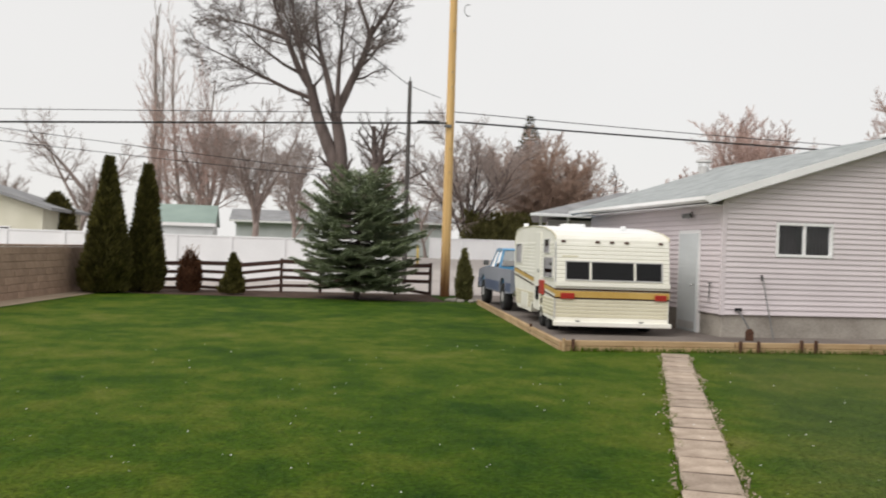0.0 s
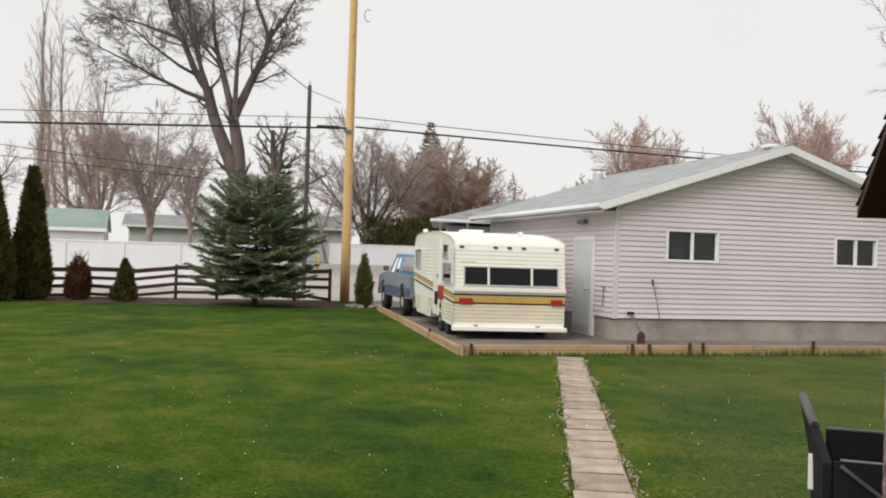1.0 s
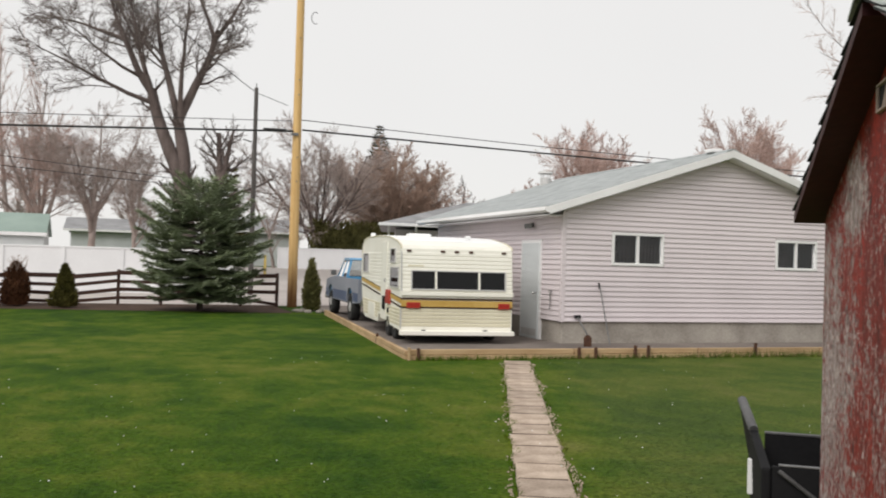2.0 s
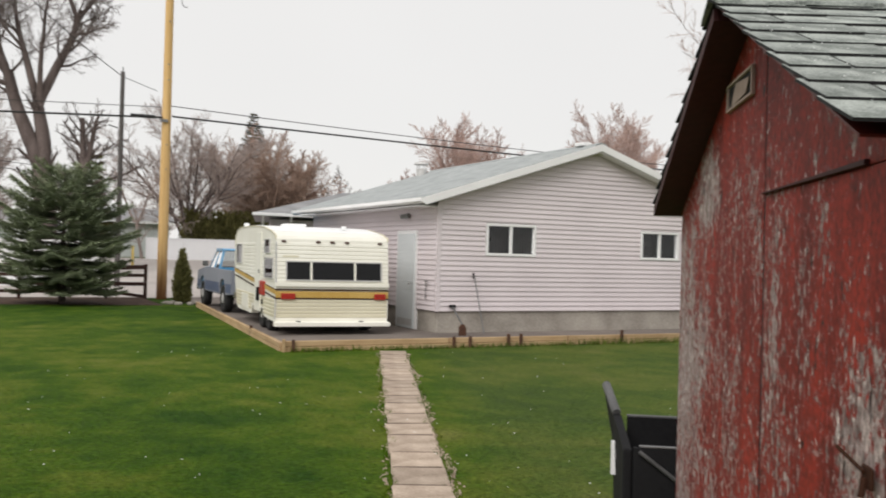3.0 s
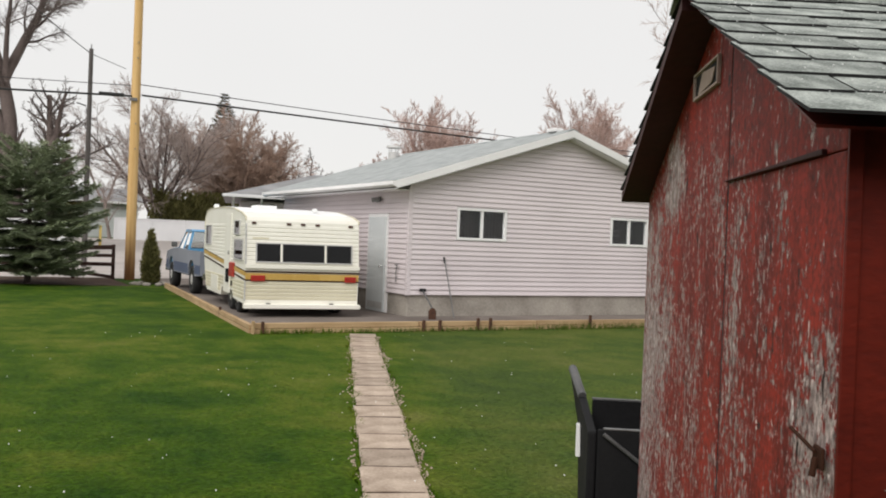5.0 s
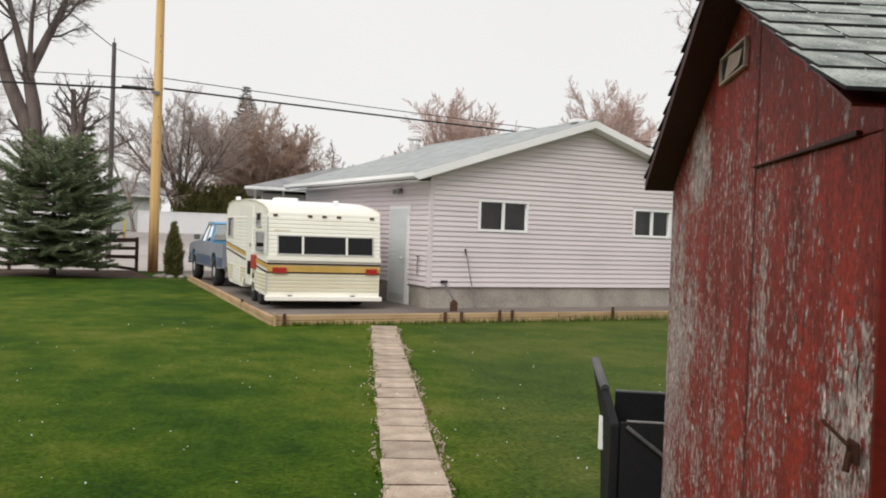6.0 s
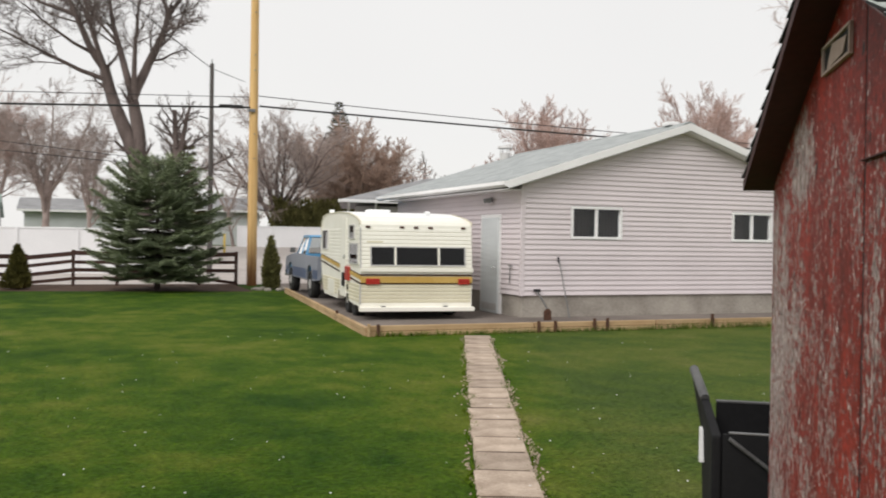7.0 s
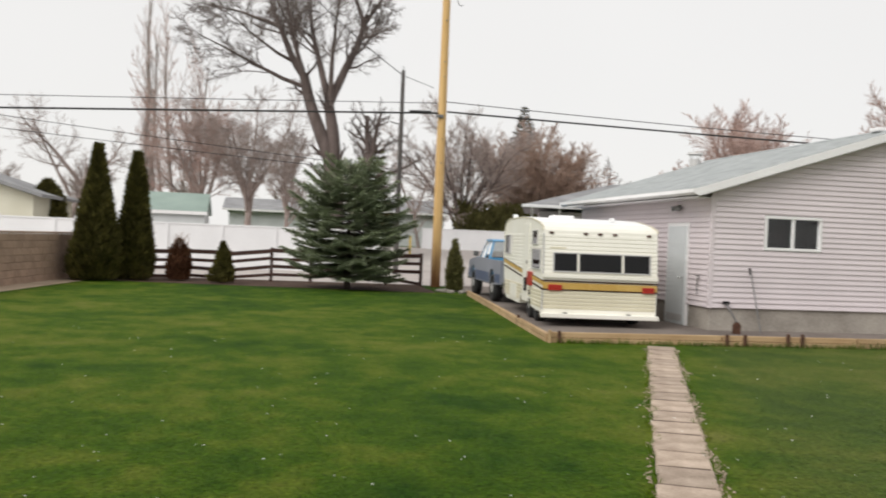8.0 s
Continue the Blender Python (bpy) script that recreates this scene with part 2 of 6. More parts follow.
M = dict(
    lawn=lawn_material(),
    blade=lawn_material("grass_blade", 0.25),
    gravel=surface("packed_gravel", (0.10, 0.082, 0.072), (0.23, 0.195, 0.172), 0.6, 45, 0.95, 0.5),
    alley=surface("alley_gravel", (0.36, 0.32, 0.30), (0.50, 0.46, 0.43), 0.3, 20, 0.95, 0.3),
    soil=surface("bare_soil", (0.035, 0.019, 0.012), (0.105, 0.06, 0.038), 3, 40, 0.95, 0.6),
    sand=surface("sandy_strip", (0.30, 0.23, 0.16), (0.45, 0.36, 0.27), 1, 30, 0.95, 0.3),
    concrete=surface("foundation_concrete", (0.22, 0.195, 0.17), (0.40, 0.365, 0.32), 1.6, 30, 0.9, 0.2),
    paver=surface("worn_paver", (0.26, 0.195, 0.145), (0.52, 0.42, 0.335), 4.0, 45, 0.9, 0.5, pieces=0.16),
    vinyl=surface("mauve_grey_vinyl", (0.62, 0.555, 0.575), (0.69, 0.62, 0.64), 0.8, 40, 0.55, 0.03, pieces=0.03),
    white=surface("white_painted_metal", (0.79, 0.78, 0.78), (0.86, 0.85, 0.85), 2, 30, 0.45, 0.02),
    shingle_far=surface("grey_asphalt_shingle", (0.26, 0.28, 0.28), (0.42, 0.44, 0.44), 3.5, 45, 0.95, 0.4),
    asphalt=surface("asphalt_edge_with_shade", (0.012, 0.012, 0.013), (0.03, 0.03, 0.03), 5, 60, 0.95, 0.1),
    shingle=surface("weathered_shingle_tab", (0.17, 0.19, 0.175), (0.43, 0.46, 0.43), 9, 150, 0.95, 0.8, pieces=0.12, lo=0.42, hi=0.58),
    door=surface("pale_green_painted_door", (0.58, 0.61, 0.62), (0.66, 0.69, 0.70), 1.5, 30, 0.5, 0.03),
    glass=glass("window_glass"),
    tinted=glass("dark_tinted_glass", (0.10, 0.095, 0.11)),
    curtain=surface("brown_curtain", (0.018, 0.013, 0.014), (0.04, 0.03, 0.032), 4, 40, 0.9, 0.1),
    # near-black stands in for rooms and gaps that little light reaches
    dark=surface("dark_interior", (0.012, 0.011, 0.012), (0.03, 0.028, 0.03), 2, 20, 0.9, 0),
    cream=surface("cream_aluminium_skin", (0.81, 0.785, 0.70), (0.88, 0.86, 0.785), 1.2, 25, 0.4, 0.02, spec=0.5),
    lower=surface("aged_cream_skin", (0.60, 0.55, 0.41), (0.71, 0.665, 0.51), 1.0, 25, 0.45, 0.03),
    roofwhite=surface("white_roof_coating", (0.80, 0.80, 0.80), (0.88, 0.88, 0.87), 1, 20, 0.6, 0.05),
    gold=surface("faded_gold_stripe", (0.48, 0.30, 0.07), (0.60, 0.41, 0.13), 2, 30, 0.5, 0),
    brown=surface("dark_brown_stripe", (0.025, 0.010, 0.006), (0.05, 0.02, 0.011), 2, 30, 0.85, 0, spec=0.15),
    redlens=surface("red_tail_lens", (0.30, 0.02, 0.015), (0.42, 0.04, 0.03), 20, 90, 0.25, 0.05),
    redplastic=surface("red_plastic", (0.30, 0.03, 0.02), (0.42, 0.05, 0.035), 4, 40, 0.45, 0),
    amber=surface("dark_amber_lens", (0.05, 0.02, 0.015), (0.09, 0.035, 0.02), 10, 60, 0.3, 0),
    rubber=surface("tyre_rubber", (0.012, 0.012, 0.012), (0.03, 0.03, 0.03), 5, 60, 0.85, 0.1),
    rim=surface("steel_rim", (0.45, 0.44, 0.43), (0.58, 0.57, 0.56), 5, 60, 0.4, 0.02),
    bluepaint=surface("bright_blue_car_paint", (0.07, 0.26, 0.48), (0.10, 0.31, 0.53), 1, 30, 0.3, 0, spec=0.6),
    greypaint=surface("dusty_blue_grey_car_paint", (0.20, 0.215, 0.26), (0.26, 0.275, 0.325), 1, 30, 0.35, 0, spec=0.6),
    chrome=surface("chrome", (0.55, 0.55, 0.55), (0.65, 0.65, 0.65), 3, 40, 0.2, 0, metal=1.0),
    black=surface("black_plastic", (0.006, 0.006, 0.007), (0.013, 0.013, 0.014), 3, 50, 0.75, 0.03, spec=0.2),
    blackedge=surface("grey_black_edge", (0.06, 0.06, 0.062), (0.12, 0.12, 0.12), 6, 60, 0.55, 0.03),
    newwood=surface("yellow_pine_timber", (0.35, 0.225, 0.115), (0.52, 0.37, 0.215), 1.2, 30, 0.8, 0.2, stretch=(1, 1, 6), pieces=0.08),
    pole=pole_wood(),
    oldpole=surface("grey_old_pole_wood", (0.055, 0.048, 0.045), (0.115, 0.105, 0.098), 2.5, 25, 0.85, 0.2, stretch=(3, 3, 0.12)),
    fencewood=surface("dark_stained_fence_wood", (0.035, 0.016, 0.012), (0.085, 0.042, 0.03), 2, 40, 0.8, 0.2, stretch=(1, 1, 4)),
    steel=surface("dull_steel", (0.16, 0.16, 0.16), (0.26, 0.26, 0.26), 5, 60, 0.5, 0.05, metal=0.7),
    rust=surface("rusty_steel", (0.045, 0.02, 0.012), (0.11, 0.05, 0.028), 12, 60, 0.8, 0.2),
    wire=surface("black_cable", (0.015, 0.015, 0.015), (0.03, 0.03, 0.03), 5, 40, 0.6, 0),
    bark=surface("grey_brown_bark", (0.075, 0.057, 0.051), (0.16, 0.125, 0.115), 3, 30, 0.95, 0.4, stretch=(1, 1, 0.3)),
    paletwig=surface("pale_bark_twigs", (0.28, 0.235, 0.215), (0.42, 0.37, 0.34), 2, 20, 0.95, 0),
    # twig, budtwig and browntwig are paled: snow haze is put into their colour
    twig=surface("hazed_brown_twigs", (0.27, 0.215, 0.195), (0.40, 0.33, 0.30), 2, 20, 0.95, 0),
    darktwig=surface("dark_grey_twigs", (0.12, 0.097, 0.088), (0.21, 0.175, 0.162), 2, 20, 0.95, 0),
    budtwig=surface("hazed_reddish_budding_twigs", (0.37, 0.255, 0.22), (0.53, 0.39, 0.345), 2, 20, 0.95, 0, island=0.2),
    browntwig=surface("hazed_russet_twigs", (0.26, 0.175, 0.135), (0.41, 0.29, 0.23), 2, 20, 0.95, 0, island=0.2),
    needle=surface("blue_green_needles", (0.175, 0.215, 0.125), (0.345, 0.39, 0.245), 1.3, 20, 0.85, 0, island=0.3, spec=0.2),
    cedar=surface("dark_green_cedar_scales", (0.042, 0.040, 0.009), (0.125, 0.112, 0.030), 2.5, 20, 0.85, 0, island=0.4, spec=0.2),
    hedgeleaf=surface("olive_hedge_scales", (0.085, 0.085, 0.028), (0.21, 0.195, 0.075), 2.5, 20, 0.85, 0, island=0.3, spec=0.2),
    darkblue=surface("dull_dark_blue_car_paint", (0.05, 0.075, 0.14), (0.08, 0.11, 0.19), 1, 30, 0.4, 0),
    winterburn=surface("winter_burned_brown_scales", (0.075, 0.03, 0.016), (0.15, 0.07, 0.035), 2.5, 20, 0.9, 0, island=0.35, spec=0.2),
    drygrass=surface("pale_dry_twigs", (0.32, 0.24, 0.2), (0.48, 0.38, 0.33), 3, 30, 0.9, 0),
    # darker than the front: shade from the surroundings is put into this red
    shedside=surface("shaded_red_paint", (0.07, 0.006, 0.003), (0.155, 0.014, 0.006), 2.2, 30, 0.5, 0.2, stretch=(1, 1, 2.5)),
    shedpaint=peeling_paint(),
    # maroon darkened further to hold the shade under the shed overhang
    dimred=surface("shaded_maroon_trim_paint", (0.030, 0.008, 0.009), (0.060, 0.014, 0.014), 3, 30, 0.7, 0.2),
    whitefence=surface("white_vinyl_panel", (0.76, 0.76, 0.77), (0.83, 0.83, 0.84), 0.7, 20, 0.6, 0.02, pieces=0.02),
    block=surface("brown_split_block", (0.30, 0.20, 0.145), (0.47, 0.345, 0.265), 2.5, 40, 0.95, 0.5, pieces=0.13),
    # dark brown picked to keep window reflections and bounce light low
    brownside=surface("brown_board_siding", (0.10, 0.07, 0.05), (0.16, 0.115, 0.085), 2, 30, 0.8, 0.1),
    stucco=surface("cream_stucco", (0.62, 0.60, 0.48), (0.72, 0.70, 0.58), 1, 40, 0.9, 0.1),
    greenmetal=surface("sage_green_metal_roof", (0.23, 0.30, 0.265), (0.30, 0.375, 0.335), 1, 30, 0.6, 0.05),
    paleside=surface("pale_grey_siding", (0.50, 0.52, 0.52), (0.60, 0.62, 0.62), 1, 30, 0.7, 0.05),
    roofgrey=surface("faded_grey_roof", (0.20, 0.20, 0.205), (0.32, 0.32, 0.325), 1, 30, 0.9, 0.1),
    yellow=surface("yellow_painted_post", (0.62, 0.46, 0.12), (0.72, 0.56, 0.2), 2, 30, 0.6, 0),
)


# ---- building helpers ----
def thing(name, at, label, category, group="", kind=""):
    e = new(name)
    e.matrix_world = at
    return tagged(e, label, category, group, kind)


def part(name, bm, mat, parent=None, label="", smooth=False):
    me = bpy.data.meshes.new(name)
    bm.normal_update()
    bm.to_mesh(me)
    bm.free()
    return from_mesh(name, me, mat, parent, label, smooth)


def from_mesh(name, me, mat, parent=None, label="", smooth=False):
    if mat and not me.materials:
        me.materials.append(M[mat])
    if smooth:
        me.polygons.foreach_set("use_smooth", [True] * len(me.polygons))
    ob = new(name, me)
    if parent is not None:
        ob.parent = parent
    if label:
        tagged(ob, label)
    return ob


def raw(name, verts, faces, mat, parent=None, label="", smooth=False):
    me = bpy.data.meshes.new(name)
    me.from_pydata([tuple(v) for v in verts], [], faces)
    me.update()
    return from_mesh(name, me, mat, parent, label, smooth)


def box(bm, x0, x1, y0, y1, z0, z1, bevel=0.0, m=None):
    vs = [bm.verts.new((x, y, z)) for x in (x0, x1) for y in (y0, y1) for z in (z0, z1)]
    fs = [bm.faces.new([vs[i] for i in f]) for f in ((0, 1, 3, 2), (4, 6, 7, 5), (0, 4, 5, 1), (2, 3, 7, 6), (0, 2, 6, 4), (1, 5, 7, 3))]
    if bevel:
        es = list({e for f in fs for e in f.edges})
        r = bmesh.ops.bevel(bm, geom=es, offset=bevel, segments=2, affect="EDGES", profile=0.6)
        vs = list({v for f in r["faces"] for v in f.verts} | {v for v in vs if v.is_valid})
    if m is not None:
        bmesh.ops.transform(bm, matrix=m, verts=vs)
    return bm


def boxes(*rows, bevel=0.0):
    bm = bmesh.new()
    for r in rows:
        box(bm, *r, bevel=bevel)
    return bm


def prism(bm, outline, axis, a, b, bevel=0.0):
    """Extrudes a closed outline of (u, v) along an axis from a to b: x -> (y, z), y -> (x, z), z -> (x, y)."""
    def at(u, v, w):
        return {"x": (w, u, v), "y": (u, w, v), "z": (u, v, w)}[axis]
    p = [bm.verts.new(at(u, v, a)) for u, v in outline]
    q = [bm.verts.new(at(u, v, b)) for u, v in outline]
    n = len(outline)
    fs = [bm.faces.new(p), bm.faces.new(q[::-1])]
    fs += [bm.faces.new((p[i], q[i], q[(i + 1) % n], p[(i + 1) % n])) for i in range(n)]
    bmesh.ops.recalc_face_normals(bm, faces=fs)
    if bevel:
        bmesh.ops.bevel(bm, geom=list({e for f in fs for e in f.edges}), offset=bevel, segments=2, affect="EDGES", profile=0.6)
    return bm


def rod(bm, p, q, r0, r1=None, n=10):
    p, q = Vector(p), Vector(q)
    r1 = r0 if r1 is None else r1
    t = (q - p).to_track_quat("Z", "Y").to_matrix().to_4x4()
    bmesh.ops.create_cone(bm, cap_ends=True, segments=n, radius1=r0, radius2=r1, depth=(q - p).length, matrix=Matrix.Translation((p + q) / 2) @ t)
    return bm


def cable(name, pts, r, parent=None, label="", category="", mat="wire"):
    cu = bpy.data.curves.new(name, "CURVE")
    cu.dimensions, cu.bevel_depth, cu.bevel_resolution = "3D", r, 1
    s = cu.splines.new("POLY")
    s.points.add(len(pts) - 1)
    for a, b in zip(s.points, pts):
        a.co = (*b, 1)
    cu.materials.append(M[mat])
    ob = new(name, cu)
    if parent is not None:
        ob.parent = parent
    return tagged(ob, label, category)


def sag(a, b, drop, n=24):
    return [tuple(Vector(a).lerp(Vector(b), i / n) - Vector((0, 0, 4 * drop * (i / n) * (1 - i / n)))) for i in range(n + 1)]


# ---- ground ----
def ground_z(x, y):
    k = min(max((y - 40) / 17, 0), 1)
    return 1.0 * k * k * (3 - 2 * k)


def sheet(name, xs, ys, lift, mat, label, category):
    v = [(x, y, ground_z(x, y) + lift) for y in ys for x in xs]
    n = len(xs)
    f = [(j * n + i, j * n + i + 1, (j + 1) * n + i + 1, (j + 1) * n + i) for j in range(len(ys) - 1) for i in range(n - 1)]
    return tagged(raw(name, v, f, mat, smooth=True), label, category, kind="structure")


ys_far = [-400, -60, -20, 0, 10, 20, 30, 40, 43, 46, 48.5, 51, 54, 57, 80, 150, 400, 1500]
sheet("ground", [-1500, -300, -80, -30, -10, 0, 10, 30, 80, 300, 1500], ys_far, 0, "lawn", "green patchy spring lawn with paler worn spots", "lawn")
sheet("road", [-80, -30, -10, 0, 10, 30, 80], [30.9, 35, 40, 43, 46, 48.5, 51, 54, 57, 62], 0.012, "alley", "pale grey gravel back alley behind the fence", "road")
tagged(raw("garden_bed", [(-6.2, 28.4, 0.006), (4.9, 26.9, 0.006), (4.9, 30.9, 0.03), (-6.2, 30.9, 0.03)], [(0, 1, 2, 3)], "soil"),
       "bare brown soil bed along the fence", "garden bed", kind="structure")
tagged(raw("sand_strip", [(-7.2, 20, 0.008), (-6.4, 20, 0.008), (-5.3, 28.2, 0.008), (-6.2, 28.4, 0.008)], [(0, 1, 2, 3)], "sand"),
       "sandy strip at the foot of the block wall", "path", kind="structure")
# driveway pad held by the timbers, sloping down to the alley
tagged(raw("driveway", [(4.60, 14.36, 0.10), (15.6, 14.36, 0.10), (15.6, 16.1, 0.10), (8.2, 16.1, 0.10), (8.2, 24, 0.08), (8.6, 31.0, 0.03), (6.2, 31.0, 0.03), (5.75, 26.0, 0.06), (5.2, 20.2, 0.09)],
           [(0, 1, 2, 3, 4, 5, 6, 7, 8)], "gravel"), "grey packed gravel pad beside the garage", "driveway", kind="structure")


# ---- landscape timbers ----
def timber(p, q, w, h, label):
    p, q = Vector(p), Vector(q)
    a = math.atan2(q.y - p.y, q.x - p.x)
    e = boxes((0, (q - p).length, -w / 2, w / 2, 0, h * 0.52), (0.01, (q - p).length - 0.01, -w / 2 + 0.018, w / 2, h * 0.52 + 0.007, h), bevel=0.009)
    ob = part("landscape_timber", e, "newwood")
    ob.matrix_world = Matrix.Translation(p) @ Matrix.Rotation(a, 4, "Z")
    return tagged(ob, label, "landscape timber", "timbers edging the gravel pad")


for a, b in ((4.52, 7.55), (7.56, 10.1), (10.12, 12.9), (12.92, 15.6)):
    timber((a, 14.3, -0.03), (b, 14.3 - 0.0, 0), 0.10, 0.20, "yellow pine timber laid on edge against the gravel pad")
for (a, b), (c, d) in (((4.52, 14.36), (4.84, 17.5)), ((4.845, 17.52), (5.2, 20.9)), ((5.205, 20.92), (5.5, 23.9)), ((5.505, 23.92), (5.74, 26.3))):
    timber((a, b, -0.03), (c, d, 0), 0.10, 0.17, "yellow pine timber edging the gravel beside the lawn")
for x, y, z, l in ((4.50, 14.22, 0.21, 0.16), (4.66, 14.22, 0.20, 0.0), (7.62, 14.22, 0.20, 0), (7.95, 14.22, 0.2, 0), (8.75, 14.22, 0.23, 0), (9.02, 14.22, 0.23, 0), (11.35, 14.22, 0.27, 0), (4.78, 17.2, 0.2, 0)):
    st = part("stake", boxes((x - 0.022, x + 0.022, y - 0.025, y + 0.025, -0.1, z), bevel=0.006), "rust" if l == 0 else "newwood")
    tagged(st, "short driven stake holding the timber edging", "stake", "stakes along the timbers")


# ---- garage ----
GX0, GX1, GY0, GY1, GPX = 8.17, 15.69, 16.03, 23.45, 11.93
SLOPE = 0.322
ZB, ZE = 0.53, 2.70
garage = thing("garage", pose(0, 0, 0), "detached garage with mauve-grey vinyl siding and grey shingle roof", "garage")
W1, W2 = (9.25, 10.47, 1.65, 2.33), (13.24, 14.36, 1.65, 2.31)
part("foundation", boxes((GX0 + 0.02, GX1 - 0.02, GY0 + 0.02, GY1 - 0.02, -0.2, ZB), bevel=0.015), "concrete", garage, "bare grey concrete foundation")


def roof_z(x):
    return 4.13 - SLOPE * abs(x - GPX)


# gable wall with two window openings, side wall with a door opening, back and right walls
def gable_wall(y0, y1, openings):
    bm = bmesh.new()
    xs = sorted({GX0, GX1} | {v for o in openings for v in o[:2]})
    for a, b in zip(xs, xs[1:]):
        o = [w for w in openings if w[0] <= a and b <= w[1]]
        if o:
            box(bm, a, b, y0, y1, ZB, o[0][2])
            box(bm, a, b, y0, y1, o[0][3], ZE - 0.12)
        else:
            box(bm, a, b, y0, y1, ZB, ZE - 0.12)
    prism(bm, [(GX0, ZE - 0.12), (GX1, ZE - 0.12), (GX1, roof_z(GX1) - 0.16), (GPX, roof_z(GPX) - 0.16), (GX0, roof_z(GX0) - 0.16)], "y", y0, y1)
    return bm


part("gable_wall", gable_wall(GY0, GY0 + 0.14, (W1, W2)), "vinyl", garage)
part("back_wall", gable_wall(GY1 - 0.14, GY1, ()), "vinyl", garage)
D0, D1, DZ = 16.98, 17.86, 2.10
part("side_wall", boxes((GX0, GX0 + 0.14, GY0 + 0.14, D0, ZB, ZE), (GX0, GX0 + 0.14, D1, GY1 - 0.14, ZB, ZE), (GX0, GX0 + 0.14, D0, D1, DZ, ZE)), "vinyl", garage)
part("side_wall", boxes((GX1 - 0.14, GX1, GY0 + 0.14, GY1 - 0.14, ZB, ZE)), "vinyl", garage)
# blackened ceiling and an added partition keep the room behind the glass dark
part("ceiling", boxes((GX0 + 0.14, GX1 - 0.14, GY0 + 0.14, GY1 - 0.14, 2.6, 2.64)), "dark", garage)
part("inner_wall", boxes((GX0 + 0.15, GX1 - 0.15, GY0 + 1.3, GY0 + 1.36, ZB, 2.6)), "dark", garage)
part("corner_trim", boxes((GX0 - 0.022, GX0 + 0.07, GY0 - 0.022, GY0 + 0.0, ZB - 0.01, ZE - 0.03), (GX0 - 0.022, GX0, GY0, GY0 + 0.07, ZB - 0.01, ZE - 0.03), bevel=0.004), "vinyl", garage)
# roof: two slabs with overhang, fascia, rake boards, soffits, gutter
EX0, EX1, RY0, RY1 = 7.74, 16.12, 15.75, 23.78
for s, ex in ((-1, EX0), (1, EX1)):
    bm = bmesh.new()
    prism(bm, [(GPX, 4.13), (ex, roof_z(ex)), (ex, roof_z(ex) - 0.05), (GPX, 4.08)], "y", RY0 + 0.03, RY1)
    part("roof_slope", bm, "shingle_far", garage, "weathered grey asphalt shingle slope")
    for y0, y1 in ((RY0, RY0 + 0.03), (RY1, RY1 + 0.03)):
        bm = bmesh.new()
        prism(bm, [(GPX, 4.118), (ex, roof_z(ex) - 0.012), (ex, roof_z(ex) - 0.165), (GPX, 3.965)], "y", y0, y1)
        part("rake_board", bm, "white", garage, "white rake board")
    bm = bmesh.new()
    prism(bm, [(GPX, 3.955), (ex, roof_z(ex) - 0.175), (ex, roof_z(ex) - 0.185), (GPX, 3.945)], "y", RY0 + 0.03, GY0 + 0.0)
    part("rake_soffit", bm, "white", garage)
    g = roof_z(ex)
    bm = bmesh.new()
    prism(bm, [(ex, g - 0.02), (ex + s * 0.10, g - 0.03), (ex + s * 0.10, g - 0.10), (ex + s * 0.03, g - 0.14), (ex, g - 0.14)], "y", RY0, RY1 + 0.03)
    part("gutter", bm, "white", garage, "white metal gutter")
    part("eave_soffit", boxes((min(ex, GX0 if s < 0 else GX1), max(ex, GX0 if s < 0 else GX1), GY0, GY1, 2.60, 2.615)), "white", garage)
bm = bmesh.new()
prism(bm, [(GPX - 0.16, 4.13 - 0.16 * SLOPE), (GPX - 0.14, 4.11), (GPX, 4.155), (GPX + 0.14, 4.11), (GPX + 0.16, 4.13 - 0.16 * SLOPE)], "y", RY0 + 0.03, RY1)
part("ridge_cap", bm, "shingle_far", garage)
bm = bmesh.new()
rod(bm, (GPX - 0.6, 23.4, 3.8), (GPX - 0.6, 23.4, 4.10), 0.15, n=14)
for a in range(4):
    rod(bm, (GPX - 0.6 + 0.13 * math.cos(a * 1.57), 23.4 + 0.13 * math.sin(a * 1.57), 4.08), (GPX - 0.6 + 0.15 * math.cos(a * 1.57), 23.4 + 0.15 * math.sin(a * 1.57), 4.24), 0.012, n=6)
rod(bm, (GPX - 0.6, 23.4, 4.23), (GPX - 0.6, 23.4, 4.29), 0.22, 0.20, n=14)
part("roof_vent", bm, "rim", garage, "galvanised round roof vent")
part("roof_vent", boxes((GPX - 0.2, GPX + 0.05, 16.2, 16.5, 4.12, 4.2), bevel=0.02), "white", garage, "low white ridge vent")


